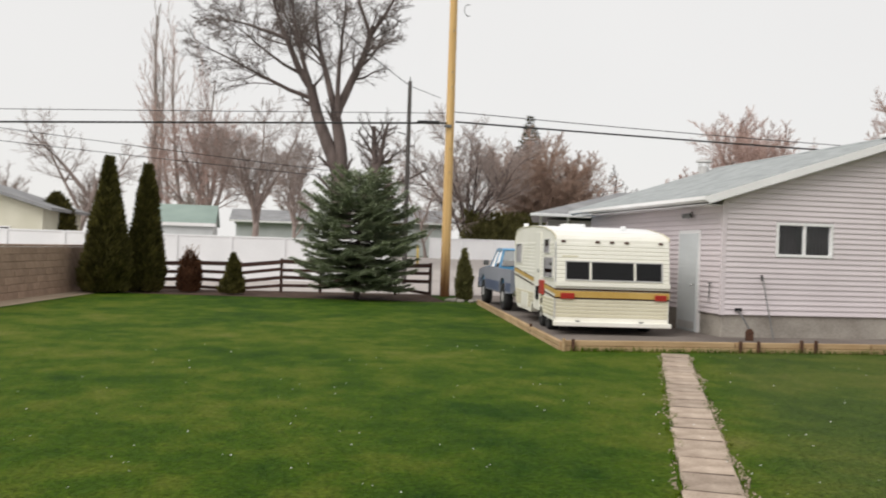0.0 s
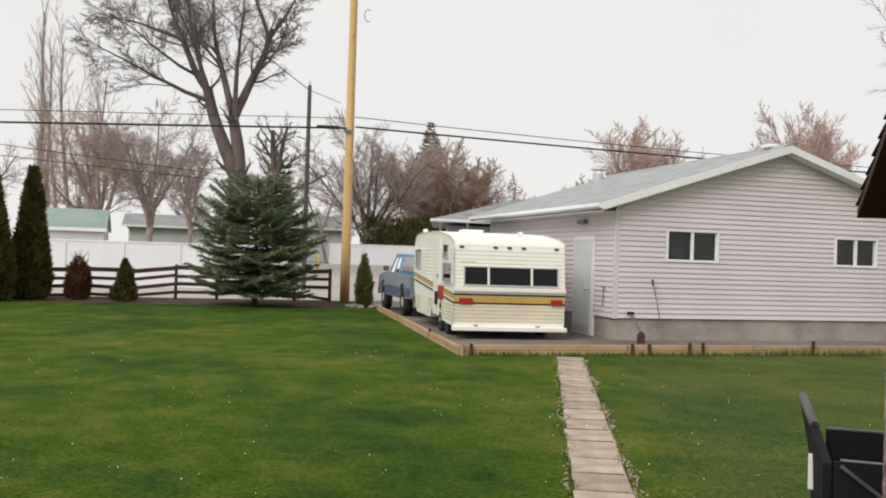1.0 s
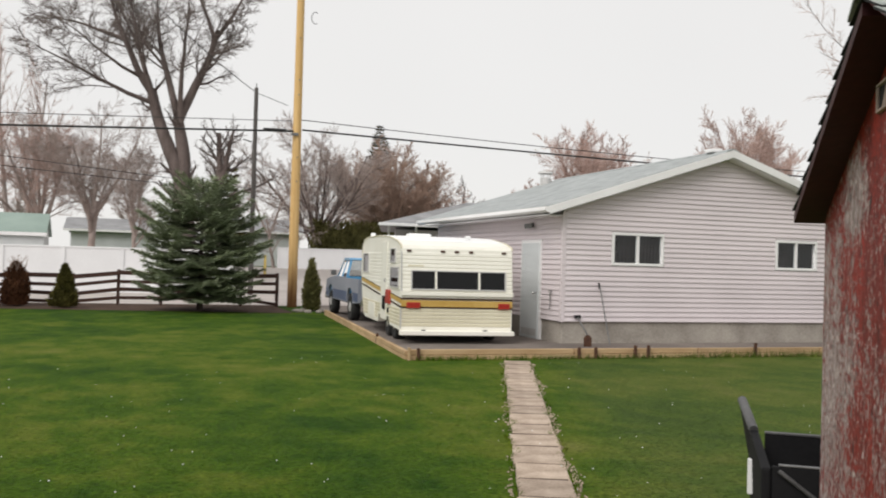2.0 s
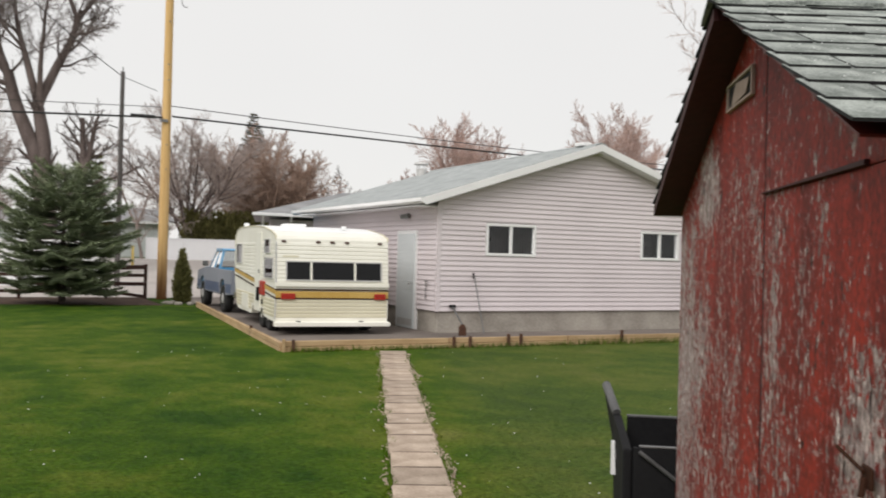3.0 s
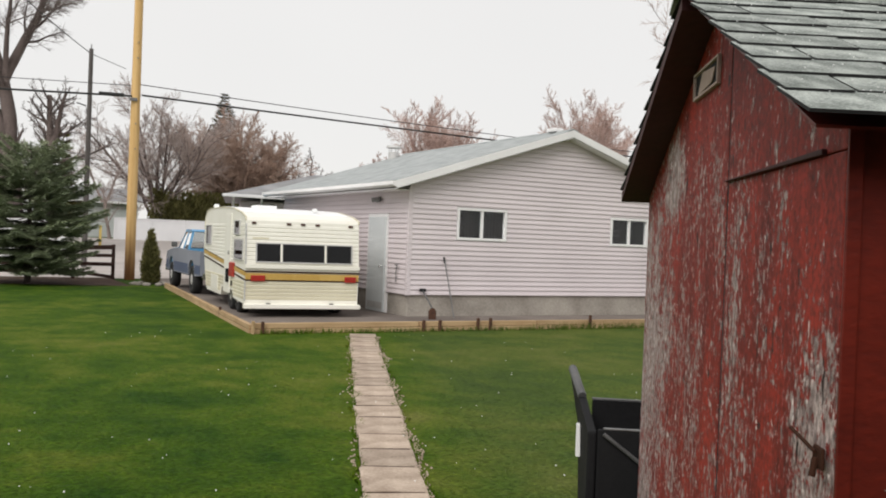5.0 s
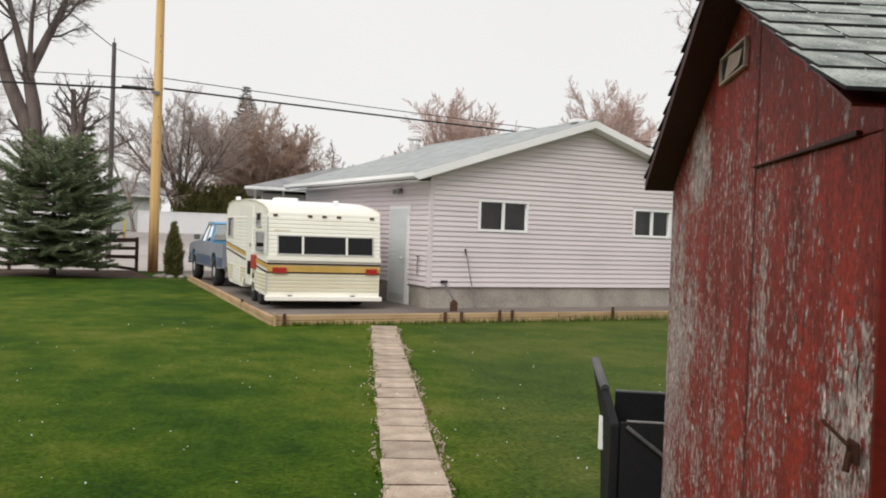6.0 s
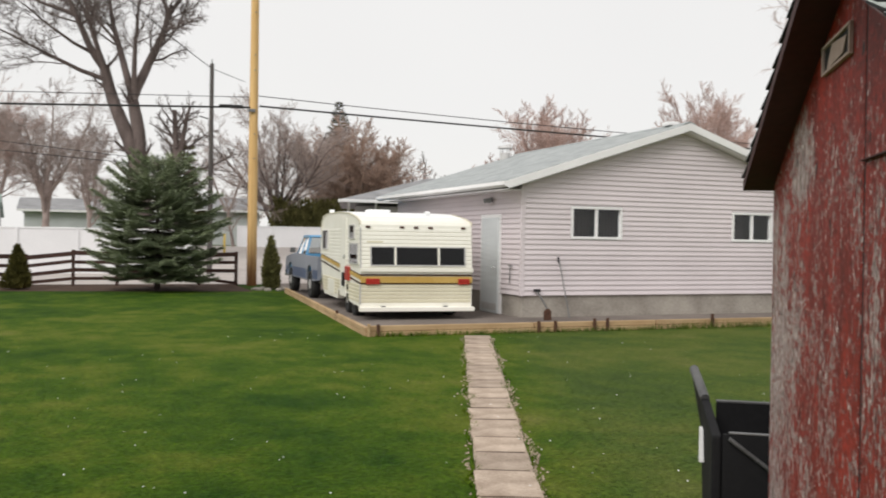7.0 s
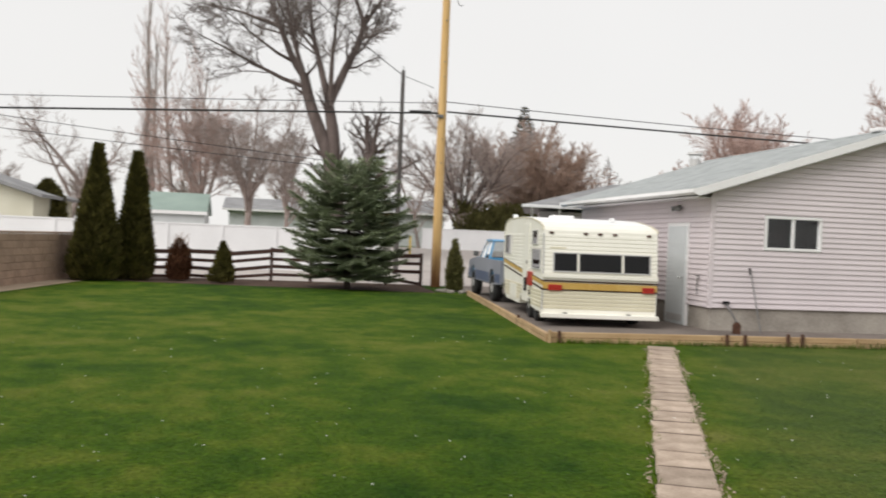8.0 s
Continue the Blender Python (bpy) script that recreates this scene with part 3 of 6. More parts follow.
# siding courses, one board each
def course(axis, z, spans, h, clip=None):
    """A lapped board per span; on the gable the ends follow the rake."""
    for (a0, a1) in spans:
        b0, b1 = a0, a1
        t0, t1 = a0, a1
        if clip:
            t0, t1 = max(a0, clip(z + h)[0]), min(a1, clip(z + h)[1])
            b0, b1 = max(a0, clip(z)[0]), min(a1, clip(z)[1])
            if t1 - t0 < 0.05:
                continue
        pr = ((0.0, 0.0, b0, b1), (0.024, 0.0, b0, b1), (0.024, 0.014, b0, b1), (0.004, h, t0, t1), (0.0, h, t0, t1))
        v = []
        for e in (2, 3):
            for p in pr:
                v.append((p[e], GY0 - p[0], z + p[1]) if axis == "x" else (GX0 - p[0], p[e], z + p[1]))
        n = 5
        f = [tuple(range(n)), tuple(range(2 * n - 1, n - 1, -1))] + [(i, n + i, n + (i + 1) % n, (i + 1) % n) for i in range(n)]
        raw("siding_board", v, f, "vinyl", garage)


def gaps(lo, hi, z, h, openings, pad):
    cuts = sorted((o[0] - pad, o[1] + pad) for o in openings if o[2] - pad < z + h * 0.6 and z + h * 0.4 < o[3] + pad)
    out, at = [], lo
    for a, b in cuts:
        out.append((at, a))
        at = b
    return out + [(at, hi)]


SH = 0.1016
def rake_clip(z):
    w = (4.13 - 0.19 - z) / SLOPE
    return GPX - w, GPX + w
for i in range(34):
    z = ZB + i * SH
    course("x", z, gaps(GX0 + 0.07, GX1 - 0.02, z, SH, (W1, W2), 0.0), SH, rake_clip)
for i in range(21):
    z = ZB + i * SH
    course("y", z, gaps(GY0 + 0.07, GY1, z, SH, ((D0, D1, 0, DZ),), 0.06), SH)


def sliding_window(x0, x1, z0, z1, draped):
    w = new("window")
    w.parent = garage
    tagged(w, "white framed two-pane sliding window, dark inside")
    f, y = 0.042, GY0 - 0.035
    x0, x1, z0, z1 = x0 + 0.05, x1 - 0.05, z0 + 0.05, z1 - 0.05
    part("frame", boxes((x0 - f, x1 + f, y, y + 0.09, z1 - 0.012, z1 + f), (x0 - f, x1 + f, y, y + 0.09, z0 - f, z0 + 0.012), (x0 - f, x0 + 0.012, y, y + 0.09, z0 + 0.012, z1 - 0.012), (x1 - 0.012, x1 + f, y, y + 0.09, z0 + 0.012, z1 - 0.012), bevel=0.006), "white", w)
    xm = (x0 + x1) / 2
    part("mullion", boxes((xm - 0.026, xm + 0.026, y + 0.012, y + 0.075, z0 + 0.012, z1 - 0.012), bevel=0.005), "white", w)
    for a, b in ((x0 + 0.012, xm - 0.026), (xm + 0.026, x1 - 0.012)):
        g = part("pane", boxes((a, b, y + 0.045, y + 0.05, z0 + 0.012, z1 - 0.012)), "glass", w)
        g.visible_shadow = False
    for a, b in draped:
        n = 26
        v = [(a + (b - a) * i / n, GY0 + 0.22 + 0.02 * math.sin(i * 1.9), z) for z in (z0 - 0.05, z1 + 0.05) for i in range(n + 1)]
        c = raw("curtain", v, [(i, i + 1, n + 2 + i, n + 1 + i) for i in range(n)], "curtain", w, "dark brown curtain behind the glass", True)
        sd = c.modifiers.new("thick", "SOLIDIFY")
        sd.thickness = 0.004


sliding_window(*W1, ((9.2, 9.82), (9.95, 10.55)))
sliding_window(*W2, ((13.2, 13.75),))

# side door, pale green, slightly ajar at the foot
door = new("door")
door.parent = garage
door.matrix_parent_inverse = Matrix()
tagged(door, "pale grey-green painted side door with a metal kick plate")
part("frame", boxes((GX0 - 0.03, GX0 + 0.05, D0 - 0.05, D0 + 0.02, 0.08, DZ + 0.05), (GX0 - 0.03, GX0 + 0.05, D1 - 0.02, D1 + 0.05, 0.08, DZ + 0.05), (GX0 - 0.03, GX0 + 0.05, D0 + 0.02, D1 - 0.02, DZ - 0.02, DZ + 0.05), bevel=0.008), "white", door)
part("leaf", boxes((GX0 - 0.05, GX0 - 0.005, D0 + 0.02, D1 - 0.02, 0.10, DZ - 0.02), bevel=0.006), "door", door)
part("kick_plate", boxes((GX0 - 0.056, GX0 - 0.051, D0 + 0.08, D1 - 0.08, 0.16, 0.3), bevel=0.002), "rim", door, "dull metal kick plate")
bm = bmesh.new()
rod(bm, (GX0 - 0.05, D0 + 0.1, 1.05), (GX0 - 0.10, D0 + 0.1, 1.05), 0.012)
bmesh.ops.create_uvsphere(bm, u_segments=10, v_segments=8, radius=0.03, matrix=Matrix.Translation((GX0 - 0.12, D0 + 0.1, 1.05)))
part("handle", bm, "chrome", door, "round metal door knob", True)
part("threshold", boxes((GX0 - 0.06, GX0 + 0.05, D0 - 0.05, D1 + 0.05, 0.06, 0.095), bevel=0.005), "concrete", door)
# wall light over the door
lamp = thing("wall_lamp", pose(GX0 - 0.02, 17.38, 2.46), "twin-headed outdoor flood lamp, switched off, on the siding", "wall lamp")
part("base", boxes((-0.04, 0.0, -0.05, 0.05, -0.05, 0.05), bevel=0.01), "steel", lamp)
for s in (-1, 1):
    part("head", rod(bmesh.new(), (-0.04, 0.02 * s, 0.01), (-0.13, 0.11 * s, -0.03), 0.03, 0.055, 12), "steel", lamp)

# shovel, rod and hose bracket leaning on the garage
shovel = thing("shovel", pose(8.40, 15.35, 0.10), "rusty square shovel leaning on the garage foundation", "shovel")
part("shaft", rod(bmesh.new(), (0.02, 0.03, 0.2), (0.10, 0.62, 0.52), 0.016, n=8), "steel", shovel)
part("grip", boxes((0.03, 0.17, 0.60, 0.64, 0.50, 0.56), bevel=0.012), "black", shovel)
bm = bmesh.new()
prism(bm, [(-0.08, 0.0), (0.08, 0.0), (0.085, 0.16), (0.035, 0.22), (-0.035, 0.22), (-0.085, 0.16)], "y", -0.006, 0.006)
part("blade", bm, "rust", shovel)
rake = thing("garden_rake", pose(9.04, 15.62, 0.10), "thin steel rod tool leaning upright on the siding", "garden tool")
part("shaft", rod(bmesh.new(), (0, 0, 0.0), (-0.06, 0.36, 1.16), 0.012, n=8), "steel", rake)
part("grip", rod(bmesh.new(), (-0.06, 0.352, 1.08), (-0.066, 0.375, 1.20), 0.019, n=10), "black", rake)
hook = thing("tool_handle", pose(8.10, 16.4, 0.75), "short wooden handle hung on the siding beside the door", "garden tool")
part("shaft", rod(bmesh.new(), (0, 0, 0), (0, -0.02, 0.36), 0.011, n=8), "steel", hook)
part("cross_piece", rod(bmesh.new(), (0, -0.09, 0.36), (0, 0.05, 0.36), 0.012, n=8), "steel", hook)

# ---- path of stepping slabs ----
px, py, pa = 0.62, 0.45, math.atan2(3.36, 7.98)
k, at = 0, 0.0
rp = random.Random(4)
joints = bmesh.new()
while at < 14.3:
    ln = rp.uniform(0.52, 0.74)
    wd = 0.42 + rp.uniform(-0.02, 0.02)
    c = at + ln / 2
    x, y = px + c * math.sin(pa), py + c * math.cos(pa)
    bm = boxes((-wd / 2, wd / 2, -ln / 2 + 0.009, ln / 2 - 0.009, -0.06, 0.022), bevel=0.010)
    for v in bm.verts:
        v.co.x += rp.uniform(-0.006, 0.006)
        v.co.z += rp.uniform(-0.004, 0.004)
    s = part("paving_slab", bm, "paver")
    s.matrix_world = pose(x, y, 0, rp.uniform(-0.7, 0.7), rp.uniform(-0.9, 0.9), -math.degrees(pa) + rp.uniform(-1.5, 1.5))
    tagged(s, "worn tan concrete paving slab sunk in the lawn", "paving slab", "slabs of the garden path")
    at += ln
    box(joints, -wd / 2 + 0.02, wd / 2 - 0.02, ln / 2 - 0.014, ln / 2 + 0.014, -0.05, 0.0225, m=s.matrix_world)
rq = random.Random(17)
spill = bmesh.new()
for _ in range(900):
    c, e = 3.6 + 10.6 * rq.random(), rq.choice((-1, 1, 1, 1))
    o = e * (0.195 + abs(rq.gauss(0, 0.035)) + 0.03 * math.sin(c * 2.3))
    x, y = px + c * math.sin(pa) + o * math.cos(pa), py + c * math.cos(pa) - o * math.sin(pa)
    bmesh.ops.create_cone(spill, cap_ends=True, segments=5, radius1=rq.uniform(0.005, 0.012), radius2=0.003, depth=0.012, matrix=Matrix.Translation((x, y, 0.012)) @ Matrix.Rotation(rq.uniform(0, 6), 4, "Z"))
tagged(part("gravel_spill", spill, "paver"), "crumbled tan gravel along the edges of the garden path", "gravel", kind="stuff")
tagged(part("joint_soil", joints, "soil"), "brown sandy soil in the joints of the garden path", "soil", kind="stuff")


# ---- caravan ----
CA = 6.2
caravan = thing("caravan", pose(4.936, 16.179, 0.09, 0, 0, -CA), "vintage cream travel trailer with gold and brown stripes, parked on gravel", "caravan")
CW = 2.16
SIDE = [(0.02, 0.242), (0.0, 0.90), (0.0, 0.96), (0.09, 1.78), (0.13, 1.84), (0.5, 1.92), (1.4, 2.02), (2.6, 2.07), (4.3, 2.06), (4.85, 2.01), (5.08, 1.88), (5.15, 1.6), (5.15, 1.1), (5.02, 0.78), (4.7, 0.34), (4.5, 0.24)]


def edge(z, rear):
    pts = SIDE[:6] if rear else SIDE[9:]
    pts = sorted(pts, key=lambda p: p[1])
    for (a, za), (b, zb) in zip(pts, pts[1:]):
        if za <= z <= zb:
            return a + (b - a) * (z - za) / max(zb - za, 1e-6)
    return pts[0][0] if z < pts[0][1] else pts[-1][0]


bm = bmesh.new()
arch = [(2.62, 0.24), (2.5, 0.42), (1.3, 0.42), (1.2, 0.28)]
prism(bm, SIDE + arch, "x", 0, CW)
es = [e for e in bm.edges if abs(e.verts[0].co.x - e.verts[1].co.x) < 1e-4 and min(v.co.z for v in e.verts) > 1.7]
bmesh.ops.bevel(bm, geom=es, offset=0.025, segments=2, affect="EDGES", profile=0.5)
part("body", bm, "cream", caravan)
# roof skin, white, over the curved top
top = [p for p in SIDE if p[1] > 1.85 and p[0] < 5.0]
bm = bmesh.new()
prism(bm, [(a, z + 0.012) for a, z in top] + [(a, z - 0.02) for a, z in top[::-1]], "x", 0.05, CW - 0.05)
part("roof", bm, "roofwhite", caravan, "bright white coated roof")
for x0 in (-0.012, CW - 0.012):
    crown = SIDE[3:12]
    bm = bmesh.new()
    prism(bm, [(a, z + 0.012) for a, z in crown] + [(a * 0.99 + 0.03, z - 0.008) for a, z in crown[::-1]], "x", x0, x0 + 0.024)
    part("roof_moulding", bm, "lower", caravan, "dull metal edge moulding")


def ribs(z0, z1, pitch, name, mat):
    bm = bmesh.new()
    z = z0
    while z + pitch <= z1 + 1e-6:
        a, b = edge(z + pitch / 2, True), edge(z + pitch / 2, False)
        d = edge(z + pitch, True) - edge(z, True)
        # rear face
        prism(bm, [(edge(z, True) - 0.0, z + 0.004), (edge(z, True) - 0.010, z + 0.012), (edge(z + pitch, True) - 0.010, z + pitch - 0.012), (edge(z + pitch, True), z + pitch - 0.004)], "x", 0.02, CW - 0.02)
        # both long sides
        spans = ((a + 0.03, b - 0.03),)
        if z < 0.42:
            spans = ((a + 0.03, 1.18), (2.66, b - 0.03))
        for s0, s1 in spans:
            prism(bm, [(0.0, z + 0.004), (-0.009, z + 0.012), (-0.009, z + pitch - 0.012), (0.0, z + pitch - 0.004)], "y", s0, s1)
        z += pitch
    return part(name, bm, mat, caravan)


tagged(ribs(0.32, 0.66, 0.068, "lower_ribbing", "lower"), kind="stuff")
tagged(ribs(0.97, 1.72, 0.075, "upper_ribbing", "cream"), kind="stuff")


def rear_box(name, x0, x1, z0, z1, out, mat, label="", bevel=0.004, parent=None):
    y0, y1 = edge(z0, True), edge(z1, True)
    bm = bmesh.new()
    prism(bm, [(y0 + 0.01, z0), (y0 - out, z0), (y1 - out, z1), (y1 + 0.01, z1)], "x", x0, x1, bevel)
    return part(name, bm, mat, parent or caravan, label)


def side_box(name, y0, y1, z0, z1, out, mat, label="", bevel=0.004, parent=None, rise=0.0):
    bm = bmesh.new()
    prism(bm, [(y0, z0), (y1, z0 + rise), (y1, z1 + rise), (y0, z1)], "x", -out, 0.01, bevel)
    return part(name, bm, mat, parent or caravan, label)


rear_box("trim_rail", -0.01, CW + 0.01, 0.90, 0.97, 0.035, "cream", "cream belt rail")
rear_box("stripe", 0.0, CW, 0.826, 0.858, 0.014, "brown", "dark brown stripe", 0)
rear_box("stripe", 0.0, CW, 0.695, 0.813, 0.013, "gold", "faded gold stripe", 0)
rear_box("stripe", 0.0, CW, 0.668, 0.693, 0.014, "brown", "dark brown stripe", 0)
rear_box("corner_trim", -0.012, 0.012, 0.30, 0.665, 0.016, "rim", "dull metal corner moulding", 0)
rear_box("corner_trim", -0.012, 0.012, 0.975, 1.72, 0.016, "rim", "dull metal corner moulding", 0)
for z0, z1, mt, lb in ((0.835, 0.848, "brown", "dark brown stripe"), (0.755, 0.833, "gold", "faded gold stripe"), (0.672, 0.70, "brown", "dark brown stripe")):
    side_box("stripe", 0.0, 5.1, z0, z1, 0.013, mt, lb, 0, rise=0.30)
part("rear_bumper", boxes((-0.02, CW + 0.03, -0.10, 0.06, 0.165, 0.245), bevel=0.012), "cream", caravan, "cream box bumper")
for a, b in ((0.4, 0.48), (1.6, 1.68)):
    part("chassis_rail", boxes((a, b, -0.02, 5.9, 0.16, 0.26), bevel=0.008), "black", caravan)


def caravan_window(side, u0, u1, z0, z1, posts=()):
    w = new("window")
    w.parent = caravan
    tagged(w, "dark tinted window in an aluminium frame")
    f = 0.022
    mk = rear_box if side == "rear" else side_box
    mk("dark_backing", u0, u1, z0, z1, 0.012, "dark", "", 0, w)
    mk("frame", u0 - f, u1 + f, z1, z1 + f, 0.034, "rim", "", 0.004, w)
    mk("frame", u0 - f, u1 + f, z0 - f, z0, 0.034, "rim", "", 0.004, w)
    mk("frame", u0 - f, u0, z0, z1, 0.034, "rim", "", 0.004, w)
    mk("frame", u1, u1 + f, z0, z1, 0.034, "rim", "", 0.004, w)
    cuts = [u0, *posts, u1]
    for a, b in zip(cuts, cuts[1:]):
        mk("pane", a + (0.02 if a in posts else 0), b - (0.02 if b in posts else 0), z0, z1, 0.020, "tinted", "", 0, w)
    for p in posts:
        mk("mullion", p - 0.02, p + 0.02, z0, z1, 0.036, "cream", "", 0.003, w)


caravan_window("rear", 0.20, 2.0, 1.03, 1.355, (0.655, 1.495))
caravan_window("side", 0.22, 1.08, 1.05, 1.40)
caravan_window("side", 0.62, 1.12, 1.52, 1.76)
caravan_window("side", 4.0, 4.75, 1.28, 1.68)
# entrance door with its frame, lock and vent
cd = new("door")
cd.parent = caravan
tagged(cd, "narrow ribbed entrance door in the trailer side")
side_box("leaf", 1.55, 2.25, 0.34, 1.92, 0.018, "cream", "", 0.006, cd)
side_box("handle", 1.62, 1.70, 1.10, 1.18, 0.045, "chrome", "", 0.006, cd)
side_box("access_hatch", 3.0, 3.9, 0.30, 0.62, 0.018, "cream", "cream storage hatch with a rounded frame", 0.01)
side_box("step_light", 1.62, 1.86, 0.55, 0.82, 0.05, "black", "black plastic step and outlet cover", 0.01)
side_box("vent_cover", 1.28, 1.36, 0.50, 0.60, 0.03, "black", "small black outlet cover", 0.004)
side_box("warning_flag", 1.08, 1.5, 0.68, 0.96, 0.05, "redplastic", "red plastic folded warning flag", 0.02)
for x0, x1 in ((0.10, 0.36), (1.88, 2.10)):
    tl = rear_box("tail_light", x0, x1, 0.665, 0.775, 0.05, "redlens", "red rectangular tail light", 0.012)
for x in (0.14, 0.79, 1.06, 1.34, 1.99):
    rear_box("marker_light", x - 0.04, x + 0.04, 1.715, 1.755, 0.03, "amber", "small dark marker light", 0.006)
rear_box("number_bracket", 0.12, 0.42, 1.44, 1.47, 0.013, "lower", "faint printed bar", 0)
for y, w in ((3.7, 0.22), (1.6, 0.22)):
    part("roof_hatch", boxes((0.45, 0.9, y, y + 2 * w, 2.02, 2.11), bevel=0.03), "roofwhite", caravan, "white domed roof hatch")
part("roof_vent", boxes((0.06, 0.16, 4.2, 4.34, 2.0, 2.17), bevel=0.02), "roofwhite", caravan, "small white vent stack")
part("roof_vent", boxes((1.45, 1.55, 0.9, 1.0, 2.0, 2.07), bevel=0.02), "roofwhite", caravan, "small white vent stack")


def wheel(parent, x, y, r, w, side=1, hub="rim"):
    t = part("wheel", rod(bmesh.new(), (x - w / 2, y, r), (x + w / 2, y, r), r * 0.62, n=20), "rubber", parent, "", False)
    bm = bmesh.new()
    prof = [(0.60 * r, -w / 2), (0.93 * r, -w / 2), (r, -w / 4), (r, w / 4), (0.93 * r, w / 2), (0.60 * r, w / 2)]
    n = 28
    rings = [[bm.verts.new((x + o, y + q * math.cos(2 * math.pi * i / n), r + q * math.sin(2 * math.pi * i / n))) for i in range(n)] for q, o in prof]
    for a, b in zip(rings, rings[1:] + rings[:1]):
        for i in range(n):
            bm.faces.new((a[i], a[(i + 1) % n], b[(i + 1) % n], b[i]))
    bmesh.ops.recalc_face_normals(bm, faces=bm.faces)
    part("tyre", bm, "rubber", t, "black rubber tyre", True)
    bm = rod(bmesh.new(), (x - side * w * 0.53, y, r), (x - side * w * 0.40, y, r), r * 0.30, r * 0.58, n=20)
    part("rim", bm, hub, t, "pale steel rim", True)
    return t


for x, s in ((0.16, 1), (CW - 0.16, -1)):
    for y in (1.78, 1.02):
        wheel(caravan, x, y, 0.31, 0.19, s)
bm = bmesh.new()
for x in (0.5, 1.66):
    rod(bm, (x, 4.9, 0.21), (CW / 2, 6.0, 0.3), 0.04, n=8)
part("drawbar", bm, "black", caravan, "black A-frame drawbar")
part("jack", rod(bmesh.new(), (CW / 2, 5.95, 0.0), (CW / 2, 5.95, 0.6), 0.03, n=10), "steel", caravan)

# ---- pickup truck ----
truck = thing("pickup_truck", pose(5.50, 21.65, 0.07, 0, 0, -3.4), "blue and grey two-tone older pickup truck parked ahead of the trailer", "pickup truck")
TW = 1.92


def side_shell(x0, x1):
    out = [(0, 0.50), (0, 1.08), (1.95, 1.08), (1.95, 1.10), (3.35, 1.10), (4.2, 1.06), (4.95, 0.98), (5.05, 0.80), (5.03, 0.48)]
    def cut(c, r):
        return [(c + r * math.cos(t * math.pi / 8), 0.46 + r * 0.92 * math.sin(t * math.pi / 8)) for t in range(0, 9)]
    return out + cut(4.2, 0.43) + cut(1.15, 0.43)


for x0, x1 in ((0.0, 0.06), (TW - 0.06, TW)):
    bm = bmesh.new()
    prism(bm, side_shell(0, 0), "x", x0, x1)
    part("side_panel", bm, "greypaint", truck, "dusty grey-blue body side")
    bm = bmesh.new()
part("rocker_stripe", boxes((-0.006, -0.001, 1.62, 3.72, 0.49, 0.74), (-0.006, -0.001, 0.02, 0.68, 0.52, 0.74), (-0.006, -0.001, 4.68, 5.0, 0.52, 0.74)), "darkblue", truck, "dark blue lower band")
part("tailgate", boxes((0.06, TW - 0.06, 0.0, 0.06, 0.55, 1.07), bevel=0.012), "greypaint", truck)
part("bed_floor", boxes((0.06, TW - 0.06, 0.06, 1.9, 0.60, 0.64)), "black", truck)
part("cab_back", boxes((0.06, TW - 0.06, 1.9, 1.96, 0.55, 1.12)), "bluepaint", truck)
bm = bmesh.new()
prism(bm, [(3.35, 0.6), (3.35, 1.12), (4.2, 1.08), (4.95, 0.99), (5.04, 0.82), (5.04, 0.5), (4.0, 0.5)], "x", 0.06, TW - 0.06, 0.01)
part("hood", bm, "bluepaint", truck)
part("front_bumper", boxes((0.0, TW, 5.03, 5.15, 0.42, 0.60), bevel=0.02), "chrome", truck)
part("rear_bumper", boxes((0.05, TW - 0.05, -0.14, -0.01, 0.42, 0.58), bevel=0.02), "chrome", truck)
part("floor_pan", boxes((0.1, TW - 0.1, 0.1, 4.9, 0.42, 0.50)), "black", truck)
# greenhouse: roof on pillars with glass between
bm = bmesh.new()
prism(bm, [(2.05, 1.56), (2.15, 1.61), (2.9, 1.61), (3.05, 1.56), (2.95, 1.54), (2.15, 1.54)], "x", 0.16, TW - 0.16, 0.01)
part("cab_roof", bm, "bluepaint", truck, "bright blue cab roof")
for x, s in ((0.05, 1), (TW - 0.05, -1)):
    xt = x + s * 0.13
    for (ya, yb, wb) in ((1.93, 2.08, 0.07), (2.66, 2.6, 0.035), (3.36, 3.0, 0.045)):
        v = []
        for yy, zz, xx in ((ya, 1.09, x), (yb, 1.57, xt)):
            v += [(xx, yy, zz), (xx, yy + wb, zz), (xx + s * 0.05, yy + wb, zz), (xx + s * 0.05, yy, zz)]
        raw("pillar", v, [(0, 1, 2, 3), (7, 6, 5, 4), (0, 4, 5, 1), (1, 5, 6, 2), (2, 6, 7, 3), (3, 7, 4, 0)], "bluepaint", truck)
    v = [(x + s * 0.02, 2.0, 1.1), (x + s * 0.02, 3.37, 1.1), (xt + s * 0.02, 3.02, 1.6), (xt + s * 0.02, 2.12, 1.6)]
    v += [(a + s * 0.006, b, c) for a, b, c in v]
    raw("side_window", v, [(0, 1, 2, 3), (7, 6, 5, 4), (0, 4, 5, 1), (1, 5, 6, 2), (2, 6, 7, 3), (3, 7, 4, 0)], "tinted", truck, "dark side window")
